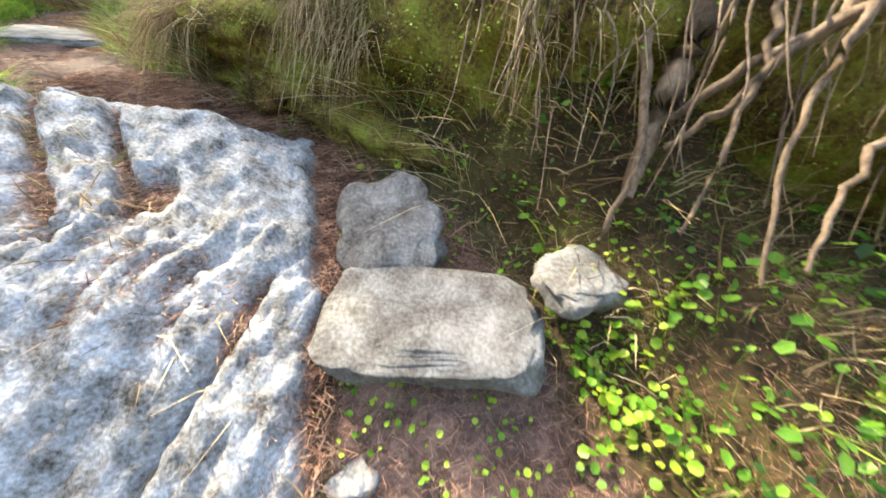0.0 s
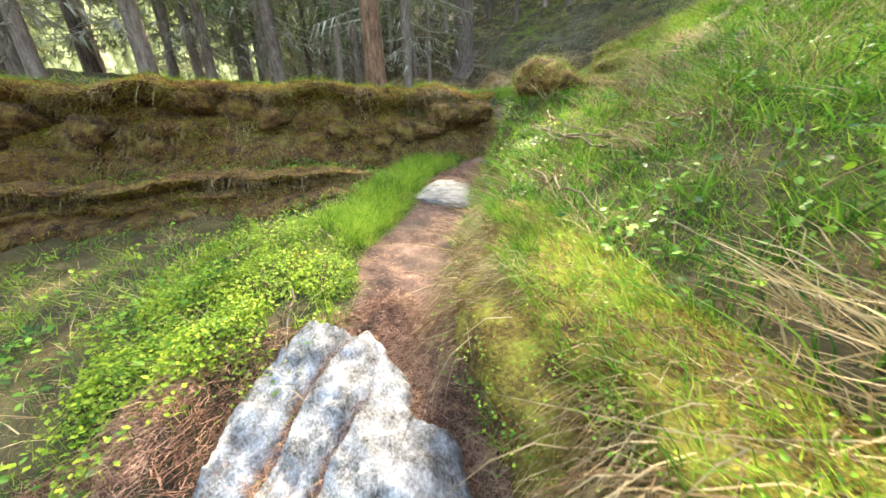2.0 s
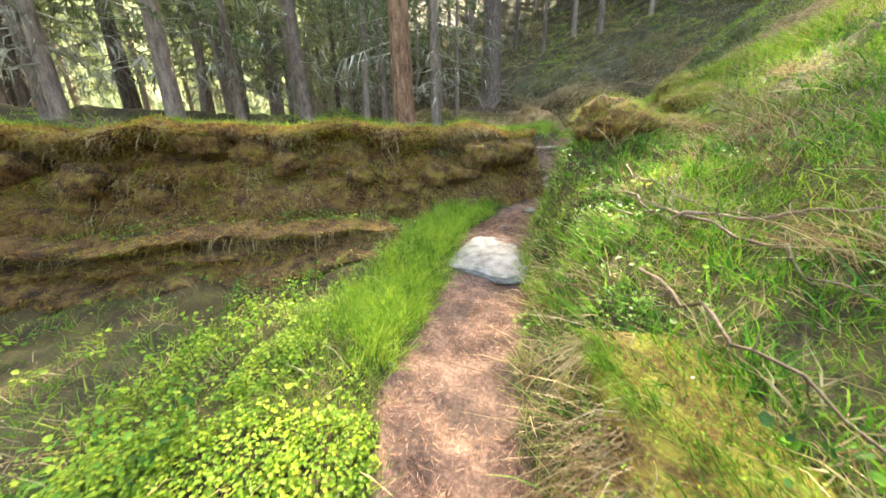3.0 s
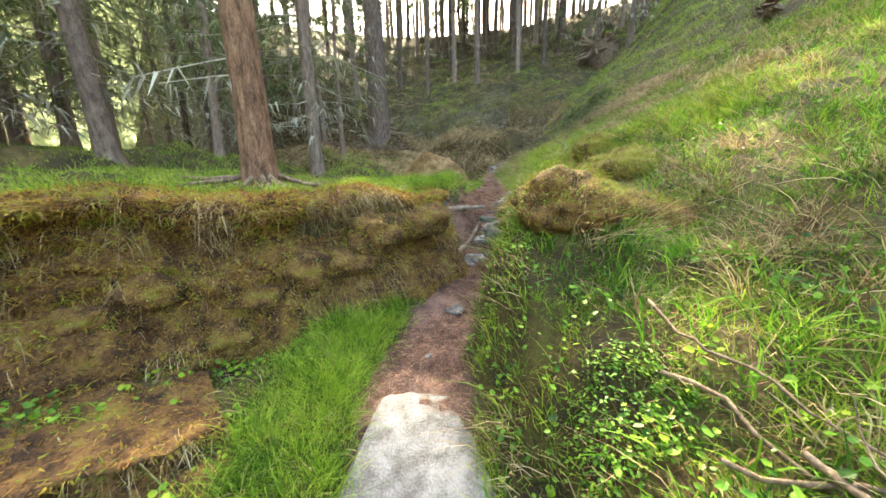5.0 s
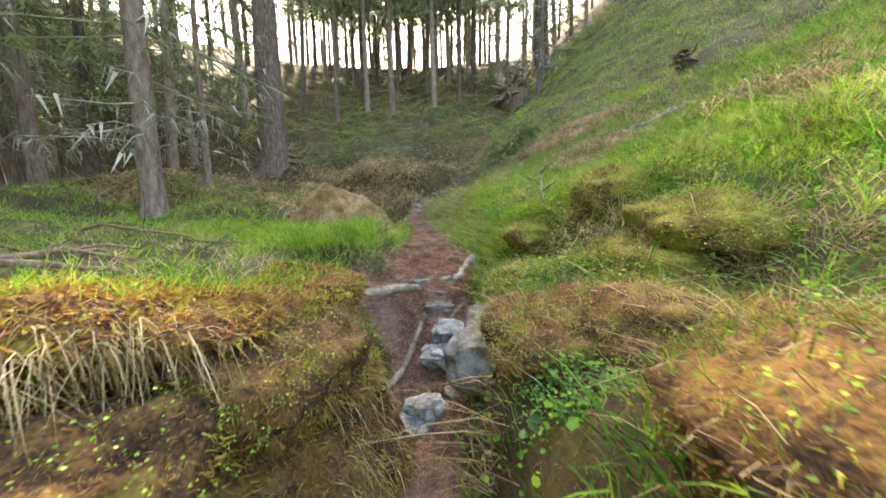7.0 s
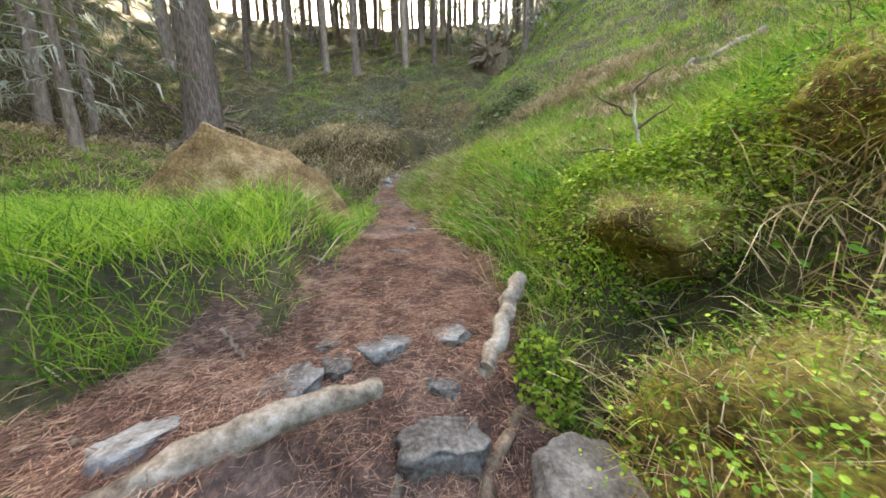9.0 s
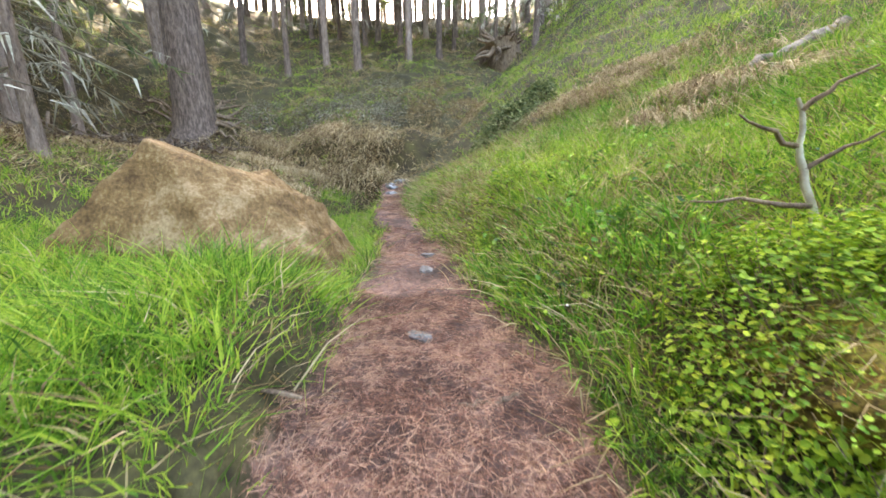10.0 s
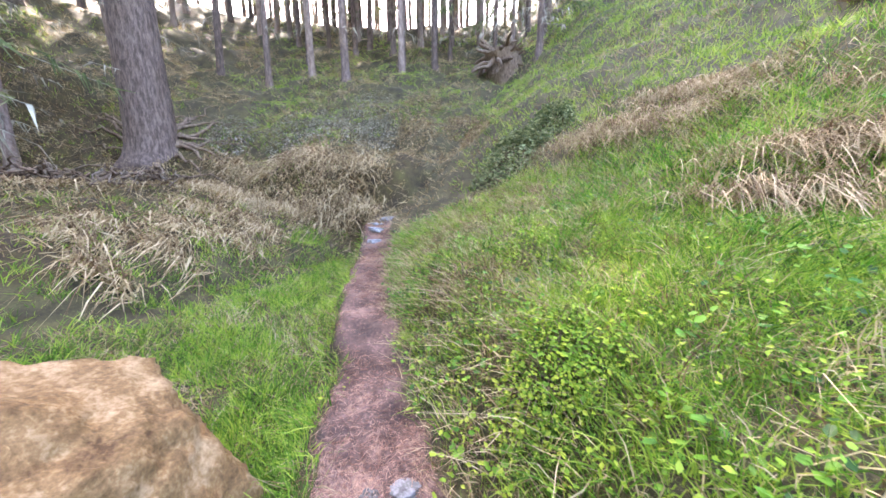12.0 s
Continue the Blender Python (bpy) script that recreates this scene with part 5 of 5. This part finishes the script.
for x0, y0, x1, y1, r in ((-2.2, 3.6, -1.2, 3.0, 0.012), (-2.5, 4.3, -1.4, 3.7, 0.014), (-2.9, 4.5, -1.9, 4.0, 0.012), (-2.7, 4.2, -1.7, 4.4, 0.011), (-2.3, 4.1, -1.2, 4.3, 0.013), (-3.0, 4.8, -2.2, 4.3, 0.01),
                          (-2.6, 3.9, -1.9, 4.6, 0.01), (-1.3, 2.45, -0.3, 2.2, 0.012), (-0.7, 2.3, 0.3, 2.0, 0.011), (-4.2, 8.2, -3.2, 7.8, 0.012), (-4.4, 8.5, -3.4, 8.9, 0.012), (-3.9, 9.4, -3.1, 9.0, 0.013),
                          (-6.4, 8.0, -6.9, 7.9, 0.008), (-8.2, 5.6, -7.3, 6.6, 0.014), (-8.7, 6.2, -7.6, 7.1, 0.016), (-2.4, 1.6, -2.0, 1.45, 0.008), (-1.5, 2.25, -1.25, 2.05, 0.008)):
    branch(over(x0, y0, 0.1), over(x1, y1, 0.06), r, "thin dry branch lying in the undergrowth", 5)


def log(name, a, b, r0, r1, mat, label):
    line = wander(a, b, 14, 0.07)
    ob = empty(name, a, label, "log")
    v, f = tube(line, r0, r1, 14, 0.1)
    piece("stem", (v, f), mat, ob)
    for k in (0, len(line) - 1):
        ring = v[k * 14:(k + 1) * 14]
        c = ring.mean(0)
        cap = (np.r_[ring, [c]], np.array([(i, (i + 1) % 14, 14) for i in range(14)]))
        piece("cut_end", cap, M_WOOD, ob)
    return ob


log("log", (-5.43, 7.5, 2.55), (-5.37, 7.93, 2.72), 0.026, 0.032, M_WOOD, "weathered grey log edging the trail")
def trail_root(line, r0, r1):
    """A worn surface root crossing the trail."""
    line = np.array(line, float)
    ob = empty("trail_root", line[0], "worn grey root crossing the needle-covered trail", "root", "roots in the trail")
    t = np.linspace(0, len(line) - 1, 22)
    line = np.stack([np.interp(t, np.arange(len(line)), line[:, a]) for a in range(3)], 1)
    for _ in range(3):
        line[1:-1] = (line[:-2] + 2 * line[1:-1] + line[2:]) / 4
    line += rng.normal(size=line.shape) * 0.006
    piece("root", tube(line, r0, r1, 10, 0.09), M_WOOD if r0 > 0.03 else M_ROOT, ob)
    return ob


trail_root([(-6.25, 6.75, 2.36), (-6.09, 6.94, 2.45), (-5.98, 7.14, 2.49), (-5.86, 7.28, 2.5), (-5.74, 7.42, 2.47)], 0.06, 0.03)
trail_root([over(x, y, 0.0) for x, y in ((-5.66, 6.7), (-5.63, 6.95), (-5.64, 7.15), (-5.66, 7.4))], 0.032, 0.02)
trail_root([over(x, y, 0.0) for x, y in ((-5.3, 7.3), (-5.42, 7.42), (-5.36, 7.58), (-5.3, 7.72))], 0.03, 0.015)
trail_root([over(x, y, 0.0) for x, y in ((-6.6, 7.25), (-6.4, 7.32), (-6.15, 7.3), (-6.0, 7.42))], 0.013, 0.006)
trail_root([over(x, y, 0.0) for x, y in ((-6.45, 6.95), (-6.25, 7.08), (-6.02, 7.16))], 0.012, 0.005)
trail_root([over(x, y, 0.0) for x, y in ((-6.5, 7.5), (-6.3, 7.42), (-6.1, 7.5))], 0.01, 0.004)
trail_root([over(x, y, 0.0) for x, y in ((-5.75, 8.35), (-5.95, 8.25), (-6.15, 8.3))], 0.009, 0.004)
for x, y, sx, sy, sz, lift, k, turn in ((-4.93, 6.95, 0.2, 0.34, 0.24, 0.1, 61, (8, -14, -12)), (-5.06, 7.3, 0.16, 0.26, 0.2, 0.05, 62, (14, 6, 20)), (-5.38, 7.28, 0.13, 0.1, 0.09, 0.02, 63, (20, 5, 40)), (-5.43, 7.08, 0.12, 0.1, 0.08, 0.02, 64, (12, -8, 15)),
                                        (-5.56, 7.46, 0.12, 0.07, 0.07, 0.0, 65, (6, 4, 25)), (-5.33, 6.72, 0.13, 0.11, 0.1, 0.03, 66, (-10, 6, 70)), (-6.0, 6.5, 0.24, 0.15, 0.12, 0.0, 67, (4, 8, 50))):
    stone("gully_rock", (x, y, z_at(x, y) + lift), (sx, sy, sz), M_ROCK if k in (63, 64, 66) else M_STONE, k, turn=turn, cuts=5, rough=0.3, flat=0.6, square=0.6, sharp=0.35, label="broken grey rock bedded in the side of the trail gully", category="rock", group="rocks in the gully")
log("log", (-2.25, 9.45, z_at(-2.25, 9.45) + 0.05), (-0.4, 10.6, z_at(-0.4, 10.6) + 0.05), 0.045, 0.1, M_ROOT, "weathered fallen trunk half sunk in the grassy hillside")
log("log", (-3.6, 12.3, z_at(-3.6, 12.3) + 0.05), (-2.4, 12.9, z_at(-2.4, 12.9) + 0.1), 0.06, 0.08, M_WOOD, "bleached fallen branch on the slope")


def spread_roots(name, x, y, r, n, reach, label, mat):
    """Surface roots round a trunk's foot."""
    ob = empty(name, (x, y, z_at(x, y)), label, "roots")
    for k in range(n):
        ang = rng.uniform(0, 2 * np.pi)
        ln = reach * rng.uniform(0.5, 1.1)
        q = np.linspace(0, 1, 12)
        wob = np.cumsum(rng.normal(size=12)) * 0.05
        px, py = x + np.cos(ang + wob) * (r + ln * q), y + np.sin(ang + wob) * (r + ln * q)
        pz = land(px, py)[:, 0] + 0.05 * (1 - q) + 0.12 * np.exp(-q * 6) + 0.02
        piece("root", tube(np.stack([px, py, pz], 1), 0.04 * reach / 1.4, 0.008, 7, 0.08), mat, ob)
    return ob


spread_roots("surface_roots", -7.95, 4.92, 0.22, 12, 1.3, "surface roots spreading from a conifer over the bank", M_ROOT)
spread_roots("surface_roots", -17.5, 15.4, 0.5, 22, 2.6, "tangle of exposed roots under a conifer on a bank", M_ROOT)


def root_curtain(name, a, b, n, label):
    """Roots hanging down a bank's face between two places of its foot."""
    ob = empty(name, (a[0], a[1], z_at(*a)), label, "roots")
    for k in range(n):
        q = rng.random()
        x, y = a[0] + (b[0] - a[0]) * q + rng.normal() * 0.15, a[1] + (b[1] - a[1]) * q + rng.normal() * 0.15
        ux, uy = -0.85, 0.5
        hi, lo = rng.uniform(0.6, 1.5), rng.uniform(-0.5, 0.3)
        top_z, low_z = z_at(x + ux * hi, y + uy * hi), z_at(x + ux * lo, y + uy * lo)
        piece("root", tube(wander((x + ux * hi, y + uy * hi, top_z + 0.12), (x + ux * lo + rng.normal() * 0.4, y + uy * lo + rng.normal() * 0.4, low_z + rng.uniform(0.05, 0.4)), 9, 0.16, -0.1), rng.uniform(0.02, 0.06), 0.008, 6, 0.1), M_ROOT if k % 3 else M_WOOD, ob)
    return ob


root_curtain("root_curtain", (-16.1, 12.2), (-15.2, 14.4), 70, "thick tangle of grey-brown roots hanging down an eroded bank")
root_curtain("root_curtain", (-14.6, 10.4), (-16.0, 12.2), 26, "dry roots and twigs trailing down an earth bank")


def root_plate(x, y, r, label):
    ob = empty("uprooted_stump", (x, y, z_at(x, y)), label, "stump")
    z = z_at(x, y)
    piece("stump", tube(wander((x + 0.4, y + 0.5, z - 0.1), (x, y - 0.2, z + r * 0.8), 6, 0.03), r * 0.75, r * 0.45, 12, 0.12), M_ROOT, ob)
    for k in range(34):
        e = np.array([x, y - 0.2, z + r * 0.5]) + np.array([rng.uniform(-1, 1) * r * 0.8, -abs(rng.normal()) * 0.4 * r, rng.uniform(-0.7, 0.5) * r])
        piece("root", tube(wander((x, y - 0.1, z + r * 0.55), e, 7, 0.12), r * 0.12, r * 0.03, 5), M_ROOT, ob)
    return ob


root_plate(-8.7, 26.0, 1.6, "grey uprooted stump with splayed roots far up the slope")
root_plate(-2.0, 15.6, 0.4, "old root stump on the upper hillside")


def sapling(x, y, h):
    at = over(x, y, -0.02)
    ob = empty("dead_sapling", at, "leafless dead sapling standing in the grass", "sapling")
    top = (x - 0.12, y + 0.05, at[2] + h)
    line = wander(at, top, 10, 0.07)
    piece("stem", tube(line, 0.016, 0.007, 7, 0.05), M_TWIG, ob)
    for i, dx in ((4, 0.16), (6, -0.22), (8, 0.15), (2, -0.4)):
        piece("twig", tube(wander(line[i], line[i] + np.array([dx, -0.05, 0.12 if i > 2 else 0.02]), 6, 0.1), 0.012, 0.004, 5), M_ROOT, ob)
    return ob


sapling(-4.72, 8.85, 0.5)


def bent_tree():
    """Old crooked trunk leaning over the hollow."""
    at = (-5.5, -0.95, z_at(-5.5, -0.95))
    ob = empty("crooked_tree", at, "old crooked mossy tree trunk bent over the hollow", "tree")
    line = np.array([at, (-5.45, -0.85, 1.6), (-5.6, -0.6, 2.0), (-5.75, -0.45, 2.35), (-5.6, -0.55, 2.7), (-5.5, -0.9, 2.95), (-5.6, -1.2, 3.5), (-5.7, -1.3, 5.0), (-5.7, -1.4, 8.0)])
    t = np.linspace(0, 8, 40)
    line = np.stack([np.interp(t, np.arange(9), line[:, a]) for a in range(3)], 1)
    for _ in range(4):
        line[1:-1] = (line[:-2] + 2 * line[1:-1] + line[2:]) / 4
    line[0, 2] -= 0.2
    piece("trunk", tube(line, 0.17, 0.07, 12, 0.08), M_DARK_BARK, ob)
    for i, e in ((16, (-5.2, 0.1, 3.0)), (20, (-6.2, -0.2, 3.3)), (24, (-5.0, -0.5, 3.9)), (28, (-6.3, -0.8, 4.2))):
        piece("limb", tube(wander(line[i], e, 8, 0.12), 0.05, 0.015, 6, 0.06), M_DARK_BARK, ob)
    return ob


bent_tree()
